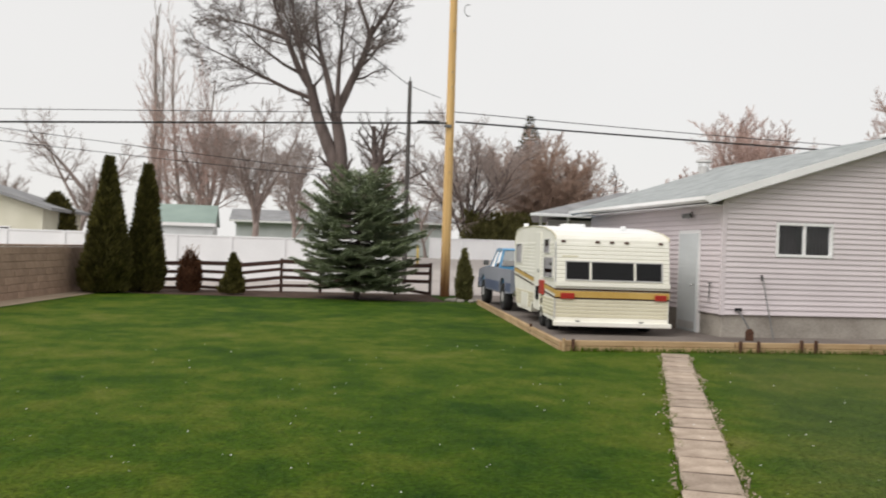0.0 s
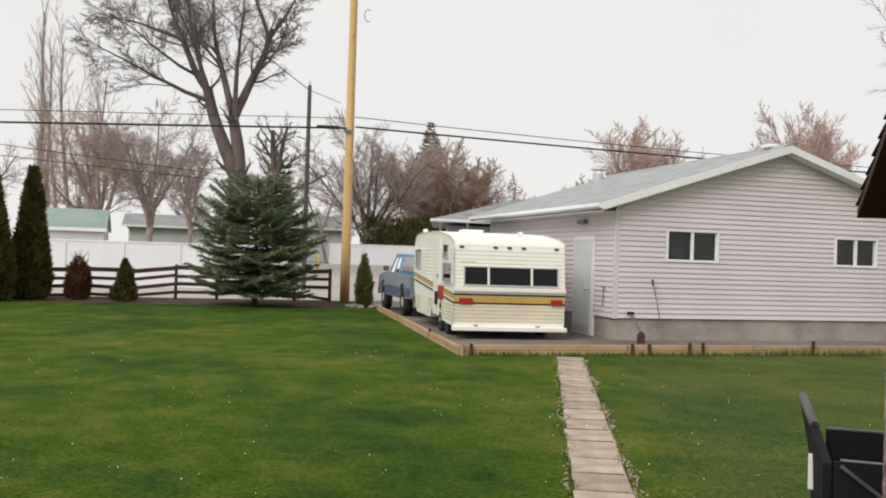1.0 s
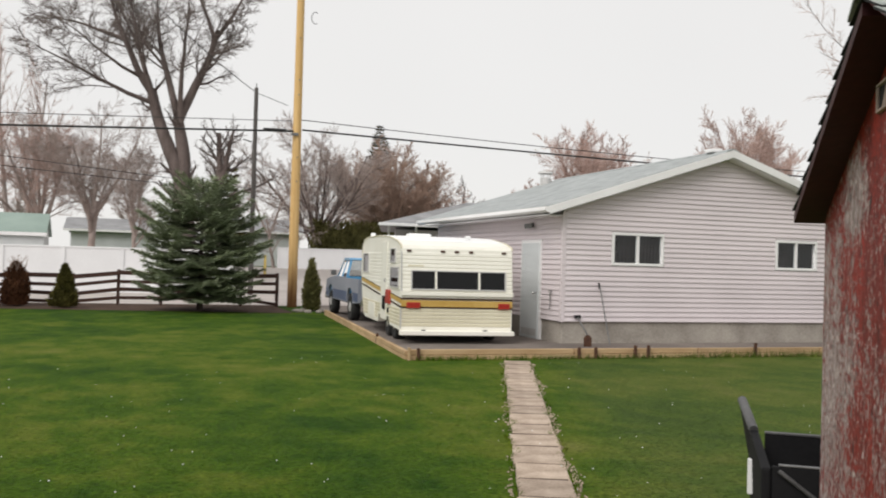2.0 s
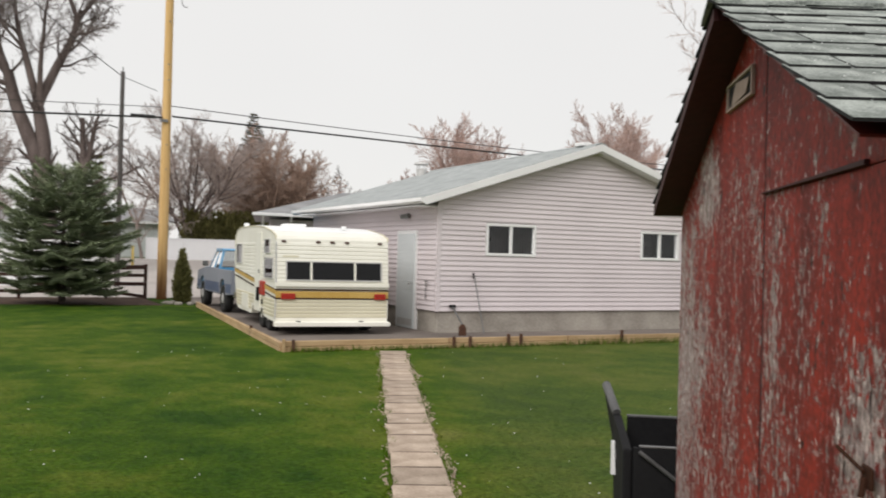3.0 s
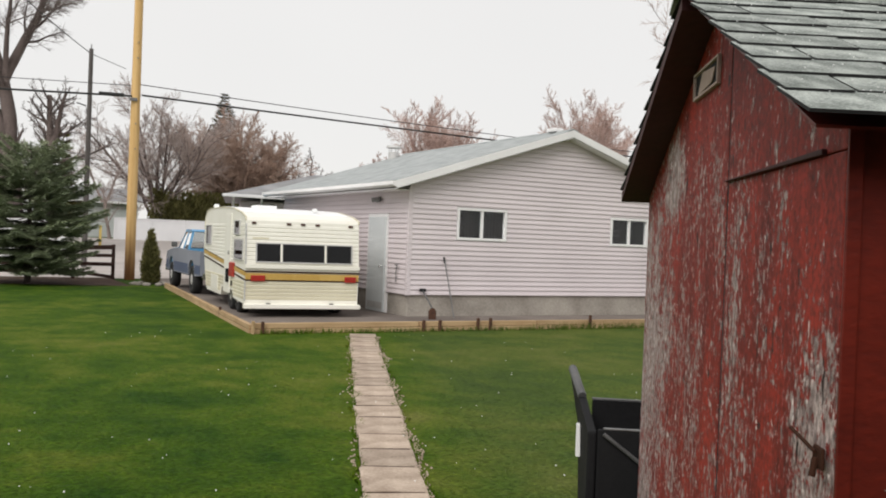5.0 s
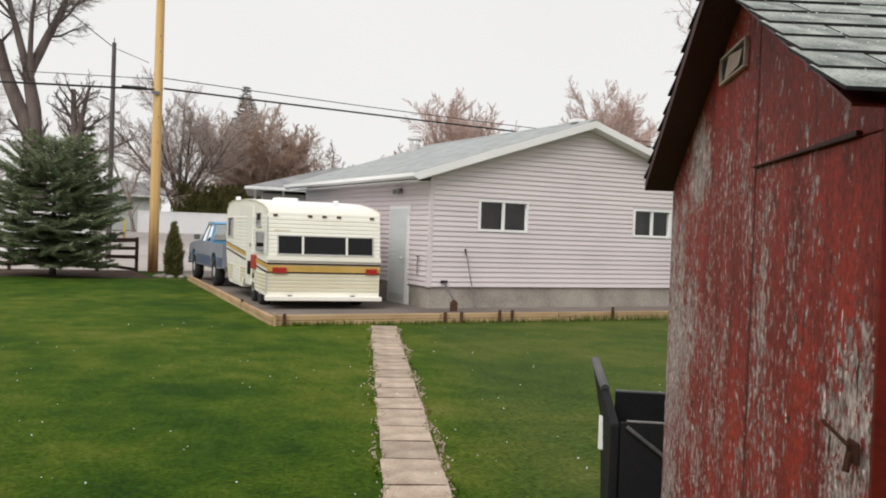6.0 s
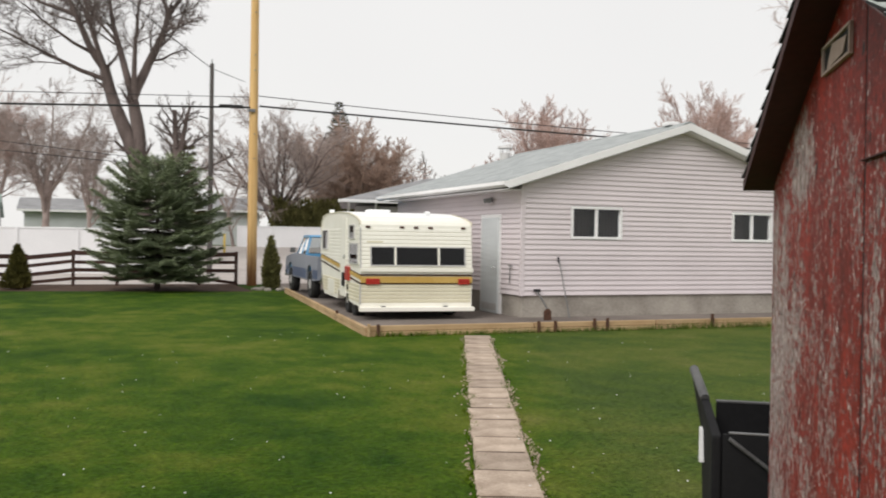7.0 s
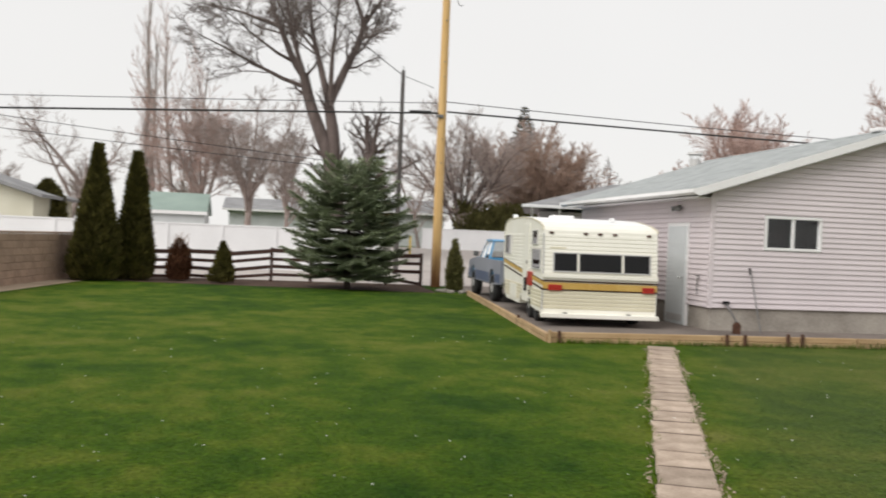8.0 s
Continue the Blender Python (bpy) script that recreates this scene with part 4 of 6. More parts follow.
for name, ya, yb in (("rear_window", 1.96, 2.1), ("windscreen", 3.4, 3.04)):
    v = [(0.14, ya, 1.12), (TW - 0.14, ya, 1.12), (TW - 0.24, yb, 1.58), (0.24, yb, 1.58)]
    v += [(a, b + 0.008, c) for a, b, c in v]
    raw(name, v, [(0, 1, 2, 3), (7, 6, 5, 4), (0, 4, 5, 1), (1, 5, 6, 2), (2, 6, 7, 3), (3, 7, 4, 0)], "glass", truck, "clear cab glass")
part("seat", boxes((0.2, TW - 0.2, 2.1, 2.3, 0.6, 1.14), bevel=0.04), "dark", truck)
part("mirror", boxes((-0.17, -0.02, 3.12, 3.2, 1.13, 1.27), bevel=0.02), "blackedge", truck, "dark grey door mirror")
for x, s in ((0.13, 1), (TW - 0.13, -1)):
    for y in (1.15, 4.2):
        wheel(truck, x, y, 0.36, 0.22, s)

# ---- red shed ----
SV, SM = Vector((-0.552, -0.834, 0)), Vector((0.834, -0.552, 0))
shed = thing("garden_shed", Matrix(((SV.x, SM.x, 0, 2.72), (SV.y, SM.y, 0, 3.009), (0, 0, 1, 0), (0, 0, 0, 1))), "small old wooden shed with peeling red paint and shingle roof", "shed")
SHEAR = Matrix(((1, -0.132, 0, 0), (0, 1, 0, 0), (0, 0, 1, 0), (0, 0, 0, 1)))
SW, SD, PXS, PZ = 2.362, 2.3, 1.265, 2.37
EL, ER, EZL, EZR = -0.06, 2.47, 1.86, 1.835


def sheared(bm):
    bmesh.ops.transform(bm, matrix=SHEAR, verts=bm.verts)
    return bm


def under(x):
    """Height of the underside of the roof."""
    return PZ - (0.05 if x < PXS else 0.014) - ((PZ - EZL) * (PXS - x) / (PXS - EL) if x < PXS else (PZ - EZR) * (x - PXS) / (ER - PXS))


SEAM = 1.46
for n, a, b in (("wall_panel", 0.0, SEAM - 0.009), ("wall_panel", SEAM + 0.009, SW)):
    ridge = [(PXS, under(PXS))] if a < PXS < b else []
    top0 = 1.80 if a > 1 else 0.03
    lo = 1.802 if a > 1 else 0.03
    bm = bmesh.new()
    prism(bm, [(a, lo), (b, lo), (b, under(b)), *ridge, (a, under(a))], "y", 0, 0.03, 0.003)
    part(n, sheared(bm), "shedpaint", shed, "plywood panel with flaking red paint")
sd = new("door")
sd.parent = shed
tagged(sd, "plywood shed door with flaking red paint, closed")
part("leaf", sheared(boxes((SEAM + 0.011, SW - 0.001, 0.0, 0.026, 0.05, 1.80), bevel=0.004)), "shedpaint", sd)
bm = boxes((2.285, 2.335, -0.014, -0.006, 1.215, 1.255), bevel=0.004)
rod(bm, (2.31, -0.018, 1.245), (2.17, -0.02, 1.262), 0.004, n=6)
rod(bm, (2.31, -0.016, 1.235), (2.315, -0.024, 1.20), 0.007, n=8)
part("latch", sheared(bm), "brown", sd, "rusty hasp and latch")
bm = bmesh.new()
prism(bm, [(SEAM + 0.0, 1.803), (2.26, 1.8005), (2.26, 1.812), (SEAM + 0.0, 1.806)], "y", -0.012, -0.0005, 0.002)
part("drip_cap", sheared(bm), "dimred", shed, "dark red strip over the door")
for za, zb, x1 in ((0.03, 1.083, SW), (1.089, under(SW), SW), (1.083, 1.089, SW - 0.012)):
    part("side_panel" if x1 == SW else "seam_backing", sheared(boxes((SW - 0.03, x1, 0.032, SD, za, zb))), "shedside", shed, "smoother red painted side panel" if x1 == SW else "")
part("corner_board", sheared(boxes((SW + 0.001, SW + 0.010, 0.0, 0.03, 0.03, under(SW) - 0.03), bevel=0.003)), "shedside", shed, "dark red corner board")
# dark filler just below the surface stands in for the shade in the gap
part("seam_backing", sheared(boxes((SEAM - 0.008, SEAM + 0.010, 0.002, 0.03, 0.05, under(SEAM) - 0.02))), "dark", shed)
bm = bmesh.new()
prism(bm, [(0.08, 1.835), (0.34, 1.835), (0.30, 1.78), (0.36, 1.66), (0.25, 1.72), (0.17, 1.77)], "x", SW + 0.004, SW + 0.012)
part("torn_trim", sheared(bm), "shedside", shed, "torn strip of maroon trim hanging under the eave")
rt2 = random.Random(33)
bm = bmesh.new()
for _ in range(150):
    yy, zz = 0.09 + 0.9 * rt2.random() ** 1.6, rt2.uniform(0.75, 1.45) if rt2.random() < 0.8 else rt2.uniform(1.45, 1.75)
    ln, a = rt2.uniform(0.004, 0.016), rt2.gauss(0.15, 0.35)
    dy, dz = ln * math.cos(a), ln * math.sin(a)
    prism(bm, [(yy, zz), (yy + dy * 0.5, zz + dz * 0.5 - 0.0008), (yy + dy, zz + dz), (yy + dy * 0.4, zz + dz * 0.5 + 0.0007)], "x", SW + 0.0004, SW + 0.0014)
tagged(part("paint_flakes", sheared(bm), "drygrass", shed, "pale curled paint flakes"), kind="stuff")
part("side_wall", sheared(boxes((0, 0.03, 0.032, SD, 0.03, under(0.0)))), "shedside", shed)
part("back_wall", sheared(boxes((0.03, SW - 0.03, SD - 0.03, SD, 0.03, 1.78))), "shedside", shed)
# gable vent with a frame
vn = new("gable_vent")
vn.parent = shed
tagged(vn, "small framed gable vent with a torn pale screen")
VX0, VX1, VZ0, VZ1 = 0.985, 1.315, 2.11, 2.18
part("frame", sheared(boxes((VX0 - 0.013, VX1 + 0.013, -0.014, -0.001, VZ1, VZ1 + 0.009), (VX0 - 0.013, VX1 + 0.013, -0.014, -0.001, VZ0 - 0.009, VZ0), (VX0 - 0.013, VX0, -0.014, -0.001, VZ0, VZ1), (VX1, VX1 + 0.013, -0.014, -0.001, VZ0, VZ1), bevel=0.002)), "drygrass", vn)
# near-black plate on the uncut wall stands in for the shaded hole
part("opening", sheared(boxes((VX0, VX1, -0.006, -0.002, VZ0, VZ1))), "dark", vn)
bm = bmesh.new()
prism(bm, [(VX0 + 0.06, VZ0), (VX0 + 0.26, VZ0 + 0.01), (VX0 + 0.3, VZ1 - 0.02), (VX0 + 0.12, VZ1 - 0.005)], "y", -0.012, -0.009)
part("screen", sheared(bm), "drygrass", vn, "pale torn screen")
# roof boards; the dark underside shows, its shade put into the colour, deepest left
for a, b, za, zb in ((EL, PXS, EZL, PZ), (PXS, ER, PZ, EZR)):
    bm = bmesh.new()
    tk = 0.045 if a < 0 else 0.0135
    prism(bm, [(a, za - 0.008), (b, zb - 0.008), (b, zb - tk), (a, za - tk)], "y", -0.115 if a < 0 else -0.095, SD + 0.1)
    part("roof_deck", sheared(bm), "dimred" if a < 0 else "shedside", shed, "maroon roof boards with the overhang's shade in their colour")
# ---- black open cart beside the shed ----
cart = thing("garden_cart", pose(2.615, 3.175, 0, 0, 0, -35), "black plastic open-topped garden cart with a raised end panel", "cart")
CWX, CDY = 0.95, 0.45
for nm, r in (("side_panel", (0.004, CWX, CDY - 0.02, CDY, 0.16, 0.85)), ("side_panel", (0.004, CWX, 0.0, 0.02, 0.16, 0.79)), ("back_panel", (CWX - 0.02, CWX, 0.021, CDY - 0.021, 0.16, 0.80)), ("tub_floor", (0.004, CWX - 0.021, 0.021, CDY - 0.021, 0.16, 0.2))):
    part(nm, boxes(r, bevel=0.006), "black", cart)
part("rim", boxes((0.004, CWX, CDY - 0.025, CDY + 0.008, 0.851, 0.861), bevel=0.003), "blackedge", cart, "dark grey rim")
part("rim", boxes((0.03, CWX, -0.004, 0.022, 0.791, 0.798), bevel=0.002), "steel", cart, "pale front rim")
part("brace", rod(bmesh.new(), (0.03, -0.018, 0.775), (0.46, -0.018, 0.46), 0.009, n=8), "blackedge", cart, "dark grey diagonal brace")
bm = bmesh.new()
prism(bm, [(0.0, 0.1), (0.0, 0.78), (0.44, 0.87), (0.68, 0.965), (0.73, 0.95), (0.73, 0.86), (0.62, 0.62), (0.5, 0.1)], "x", -0.04, 0.0, 0.01)
for v in bm.verts:
    v.co.x -= 0.4 * max(0.0, v.co.z - 0.80)
part("end_panel", bm, "black", cart, "raised black end panel")
# lighter grey rod: light falling on the panel's top edge is in its colour
part("panel_edge", rod(bmesh.new(), (-0.047, 0.42, 0.868), (-0.087, 0.69, 0.968), 0.022, n=10), "blackedge", cart, "grey top edge, the light on it put into the colour")
part("reflector", boxes((-0.072, -0.041, 0.36, 0.40, 0.58, 0.74), bevel=0.004), "white", cart, "pale reflector strip")
for x in (0.2, 0.75):
    wheel(cart, x, 0.22, 0.13, 0.07, 1, "black")

# ---- dark rail fence ----
fence = thing("rail_fence", pose(0, 30.3, 0), "dark brown stained rail fence with sagging boards", "fence")
posts = [-5.4, -4.0, -2.65, -1.35, -0.03, 1.25, 2.5, 3.75, 4.93]
tops = [1.12, 0.98, 1.0, 0.98, 1.13, 1.12, 1.1, 1.1, 1.12]
rf = random.Random(7)
for x, h in zip(posts, tops):
    part("post", boxes((x - 0.05, x + 0.05, -0.05, 0.05, -0.1, h), bevel=0.012), "fencewood", fence)
for i in range(len(posts) - 1):
    a, b, ha, hb = posts[i], posts[i + 1], tops[i], tops[i + 1]
    for kx, (d, hh) in enumerate(((0.02, 0.135), (0.30, 0.105), (0.56, 0.115), (0.82, 0.10))):
        za, zb = ha - d + rf.uniform(-0.03, 0.02), hb - d + rf.uniform(-0.03, 0.02)
        if kx == 3 and i in (6, 7):
            za, zb = (0.50, 0.30) if i == 6 else (0.30, 0.13)
        bm = bmesh.new()
        prism(bm, [(a - 0.04, za), (b + 0.04, zb), (b + 0.04, zb - hh), (a - 0.04, za - hh)], "y", -0.075 - 0.004 * (i % 2), -0.052 - 0.004 * (i % 2), 0.004)
        part("rail", bm, "fencewood", fence)

# ---- utility poles and cables ----
def utility_pole(x, y, h, r0, r1, mat, label):
    t = thing("utility_pole", pose(x, y, ground_z(x, y)), label, "utility pole")
    n, m = 18, 12
    v = [((r0 + (r1 - r0) * j / m) * math.cos(2 * math.pi * i / n), (r0 + (r1 - r0) * j / m) * math.sin(2 * math.pi * i / n), h * j / m) for j in range(m + 1) for i in range(n)]
    f = [(j * n + i, j * n + (i + 1) % n, (j + 1) * n + (i + 1) % n, (j + 1) * n + i) for j in range(m) for i in range(n)] + [tuple(range(m * n, m * n + n))]
    raw("shaft", v, f, mat, t, "", True)
    return t



p1 = utility_pole(5.45, 30.35, 12.6, 0.165, 0.12, "pole", "tall new yellow-brown wooden power pole")
for z in (4.2, 5.0, 7.1, 7.6, 9.0):
    part("bolt", rod(bmesh.new(), (0.0, -0.19, z), (0.0, -0.10, z), 0.02, n=8), "steel", p1)
part("clamp", boxes((-0.22, 0.02, -0.2, -0.13, 5.72, 5.82), bevel=0.01), "steel", p1, "steel cable clamp")
p2 = utility_pole(5.31, 39.65, 8.95, 0.115, 0.085, "oldpole", "older dark grey wooden power pole")
part("insulator", rod(bmesh.new(), (0, 0, 8.9), (0, 0, 9.15), 0.03, 0.02, 8), "steel", p2)
part("insulator", rod(bmesh.new(), (-0.12, 0, 6.6), (-0.5, 0, 6.7), 0.03, 0.03, 8), "steel", p2)
cable("power_cable", sag((-60, 30.1, 2.4), (5.3, 30.15, 5.86), 0.0), 0.034, None, "thick black overhead cable along the alley", "cable")
cable("power_cable", sag((5.6, 30.15, 5.92), (60, 30.3, 5.55), 0.22), 0.032, None, "thick black overhead cable along the alley", "cable")
cable("power_cable", sag((-60, 30.4, 3.4), (5.3, 30.45, 6.24), 0.1), 0.012, None, "thin overhead wire above the main cable", "cable")
cable("power_cable", sag((5.6, 30.45, 6.30), (60, 30.6, 6.3), 0.5), 0.015, None, "thin overhead wire above the main cable", "cable")
cable("power_cable", sag((-60, 39.6, 11.5), (5.2, 39.65, 4.6), 0.5), 0.014, None, "thin low service wire", "cable")
cable("power_cable", sag((-60, 39.4, 10.0), (5.2, 39.6, 4.4), 0.5), 0.014, None, "thin low service wire", "cable")
cable("power_cable", sag((5.3, 39.65, 8.75), (-3.0, 45.0, 18.0), 0.6), 0.02, None, "thin service wire rising from the old pole", "cable")
cable("power_cable", sag((5.3, 39.65, 8.75), (7.6, 45.0, 9.2), 0.0), 0.014, None, "thin service wire beyond the old pole", "cable")
cable("cable_coil", [(5.95 + 0.13 * math.cos(a / 4), 30.3, 9.75 + 0.2 * math.sin(a / 4)) for a in range(4, 22)], 0.012, None, "loose loop of cable hanging near the pole", "cable")
sp = thing("cable_splice", pose(4.7, 30.13, 5.86), "dark cylindrical splice on the overhead cable", "cable splice")
part("sleeve", rod(bmesh.new(), (-0.4, 0, -0.02), (0.35, 0, 0.0), 0.06, n=10), "wire", sp)


# ---- fences, walls and houses around ----
def panel_fence(x0, x1, y, h, step, label):
    t = thing("panel_fence", pose(x0, y, ground_z(x0, y)), label, "fence")
    n = round((x1 - x0) / step)
    for i in range(n + 1):
        part("post", boxes((i * step - 0.06, i * step + 0.06, -0.06, 0.06, -0.1, h + 0.06), bevel=0.012), "whitefence", t)
    for i in range(n):
        part("panel", boxes((i * step + 0.062, (i + 1) * step - 0.062, -0.02, 0.02, 0.0, h), bevel=0.006), "whitefence", t)
        part("cap_rail", boxes((i * step + 0.062, (i + 1) * step - 0.062, -0.045, 0.045, h + 0.002, h + 0.07), bevel=0.01), "whitefence", t)
    return t


panel_fence(-18.0, 4.6, 40.0, 1.82, 2.26, "long white vinyl panel fence across the alley")
panel_fence(9.3, 24.0, 57.0, 1.25, 2.1, "white vinyl panel fence at the far end of the lane")
bol = thing("bollard", pose(7.45, 50.0, ground_z(7, 50)), "yellow painted guard post by the lane", "bollard")
part("post", rod(bmesh.new(), (0, 0, -0.1), (0, 0, 1.15), 0.07, n=12), "yellow", bol, "", True)

bw = thing("block_wall", pose(-6.0, 29.6, 0, 0, 0, 82.5 + 180), "brown split-face concrete block garden wall", "wall")
part("core", boxes((0, 16.0, -0.06, 0.06, -0.2, 1.30)), "block", bw)
me_block = None
for j in range(7):
    for i in range(41):
        x0 = i * 0.40 + (0.2 if j % 2 else 0.0)
        if x0 + 0.4 > 16.1:
            continue
        if me_block is None:
            bm = boxes((0.005, 0.395, 0.061, 0.095, 0.004, 0.186), bevel=0.008)
            b0 = part("block", bm, "block", bw)
            me_block = b0.data
        else:
            b0 = from_mesh("block", me_block, None, bw)
        b0.location = (x0, (i * 7 + j * 3) % 5 * 0.002, j * 0.19)
for i in range(27):
    b0 = part("cap", boxes((i * 0.6 + 0.004, i * 0.6 + 0.596, -0.11, 0.11, 1.332, 1.39), bevel=0.01), "block", bw)


def house(name, x0, x1, y0, y1, eave, ridge, along, wall, roof, label, over=0.4, base=0.0, openings=()):
    t = thing(name, pose(0, 0, base), label, "house")
    part("wall", boxes((x0, x1, y0, y1, -0.3, eave), bevel=0.01), wall, t)
    bm = bmesh.new()
    if along == "x":
        ym = (y0 + y1) / 2
        prism(bm, [(y0 - over, eave - 0.1), (ym, ridge), (y1 + over, eave - 0.1), (y1 + over, eave + 0.06), (ym, ridge + 0.16), (y0 - over, eave + 0.06)], "x", x0 - over, x1 + over)
        g = bmesh.new()
        prism(g, [(y0, eave), (y1, eave), (ym, ridge - 0.02)], "x", x0, x1)
    else:
        xm = (x0 + x1) / 2
        prism(bm, [(x0 - over, eave - 0.1), (xm, ridge), (x1 + over, eave - 0.1), (x1 + over, eave + 0.06), (xm, ridge + 0.16), (x0 - over, eave + 0.06)], "y", y0 - over, y1 + over)
        g = bmesh.new()
        prism(g, [(x0, eave), (x1, eave), (xm, ridge - 0.02)], "y", y0, y1)
    part("roof", bm, roof, t)
    part("gable", g, wall, t)
    if along == "x":
        part("eave_trim", boxes((x0 - over, x1 + over, y0 - over - 0.03, y0 - over - 0.002, eave - 0.12, eave + 0.04)), "white", t)
    for a, b, za, zb in openings:
        w = new("window")
        w.parent = t
        part("frame", boxes((a - 0.06, b + 0.06, y0 - 0.05, y0 - 0.004, zb, zb + 0.06), (a - 0.06, b + 0.06, y0 - 0.05, y0 - 0.004, za - 0.06, za), (a - 0.06, a, y0 - 0.05, y0 - 0.004, za, zb), (b, b + 0.06, y0 - 0.05, y0 - 0.004, za, zb)), "white", w)
        part("pane", boxes((a, b, y0 - 0.025, y0 - 0.006, za, zb)), "dark", w)
    return t


house("neighbour_house", -20.0, -11.4, 46.5, 55.0, 2.95, 4.3, "y", "stucco", "roofgrey", "cream stucco house with a low grey gable roof", 0.5, 0, ((-14.2, -12.9, 1.2, 2.0),))
house("green_roofed_shed", -6.6, -3.3, 45.0, 48.0, 2.45, 3.25, "x", "paleside", "greenmetal", "pale outbuilding with a sage green metal roof", 0.12, 0.0)
house("bungalow", -3.6, 2.6, 74.0, 82.0, 2.7, 3.6, "x", "paleside", "roofgrey", "far bungalow with a grey roof", 0.5, 0.7)
house("bungalow", 8.0, 13.0, 70.0, 78.0, 2.6, 3.6, "x", "paleside", "roofgrey", "far pale garage with a grey roof at the lane end", 0.4, 1.0)
house("bungalow", -34.0, -24.0, 52.0, 62.0, 2.7, 4.2, "x", "stucco", "roofgrey", "far bungalow with a grey roof", 0.5, 0.8)
house("bungalow", 30.0, 44.0, 48.0, 56.0, 2.8, 4.4, "x", "paleside", "roofgrey", "far bungalow behind the garage", 0.5, 0.5)

# neighbouring garage just behind, hip roof with white gutter and downpipes
ng = thing("neighbour_garage", pose(0, 0, 0), "low neighbouring garage with a dark hip roof and white gutter", "garage")
bm = bmesh.new()
prism(bm, [(8.8, 29.7), (16.0, 29.7), (17.8, 37.0), (10.9, 37.0)], "z", -0.2, 2.72)
part("wall", bm, "vinyl", ng)
raw("roof", [(8.0, 29.05, 2.88), (16.6, 29.05, 2.88), (18.6, 37.6, 2.88), (10.5, 37.6, 2.88), (12.7, 33.2, 4.0), (13.6, 33.2, 4.0)], [(0, 1, 5, 4), (1, 2, 5), (2, 3, 4, 5), (3, 0, 4), (3, 2, 1, 0)], "roofgrey", ng)
part("gutter", boxes((8.0, 16.6, 28.93, 29.04, 2.80, 2.90), bevel=0.02), "white", ng)
for x in (8.35, 9.3):
    bm = rod(bmesh.new(), (x, 28.98, 2.82), (x + 0.18, 29.6, 2.45), 0.04, n=8)
    rod(bm, (x + 0.18, 29.6, 2.45), (x + 0.18, 29.64, 0.1), 0.04, n=8)
    part("downpipe", bm, "white", ng)

# an unseen house added behind the viewer, to shade the shed and darken reflections
for nm, r, mt, lb in (("wall_south", (-9, 7.5, -2.0, -1.8, -0.2, 2.8), "brownside", "unseen plain brown board wall added behind the viewer to dim light"), ("roof_south", (-9.5, 8.0, -9.0, -1.2, 2.8, 2.95), "roofgrey", "unseen eave added behind the viewer to block light")):
    tagged(part(nm, boxes(r), mt), lb, "wall" if "wall" in nm else "roof", kind="structure")
tagged(part("wall_back", boxes((-9, 7.5, -9.0, -2.002, -0.2, 2.798)), "brownside"), "unseen block added behind the viewer as the home's body", "wall", kind="structure")
tagged(part("deck", boxes((-1.2, 0.55, -1.8, 0.42, -0.1, 0.02), bevel=0.01), "concrete"), "small concrete pad at the back door", "patio", kind="structure")


# ---- trees ----
def tube(V, F, pts, rads, n):
    """Appends a tapered tube along pts."""
    k0 = len(V)
    for i, p in enumerate(pts):
        d = (pts[min(i + 1, len(pts) - 1)] - pts[max(i - 1, 0)]).normalized()
        a = d.orthogonal().normalized()
        b = d.cross(a)
        for j in range(n):
            t = 2 * math.pi * j / n
            V.append(p + (a * math.cos(t) + b * math.sin(t)) * rads[i])
    for i in range(len(pts) - 1):
        for j in range(n):
            F.append((k0 + i * n + j, k0 + i * n + (j + 1) % n, k0 + (i + 1) * n + (j + 1) % n, k0 + (i + 1) * n + j))


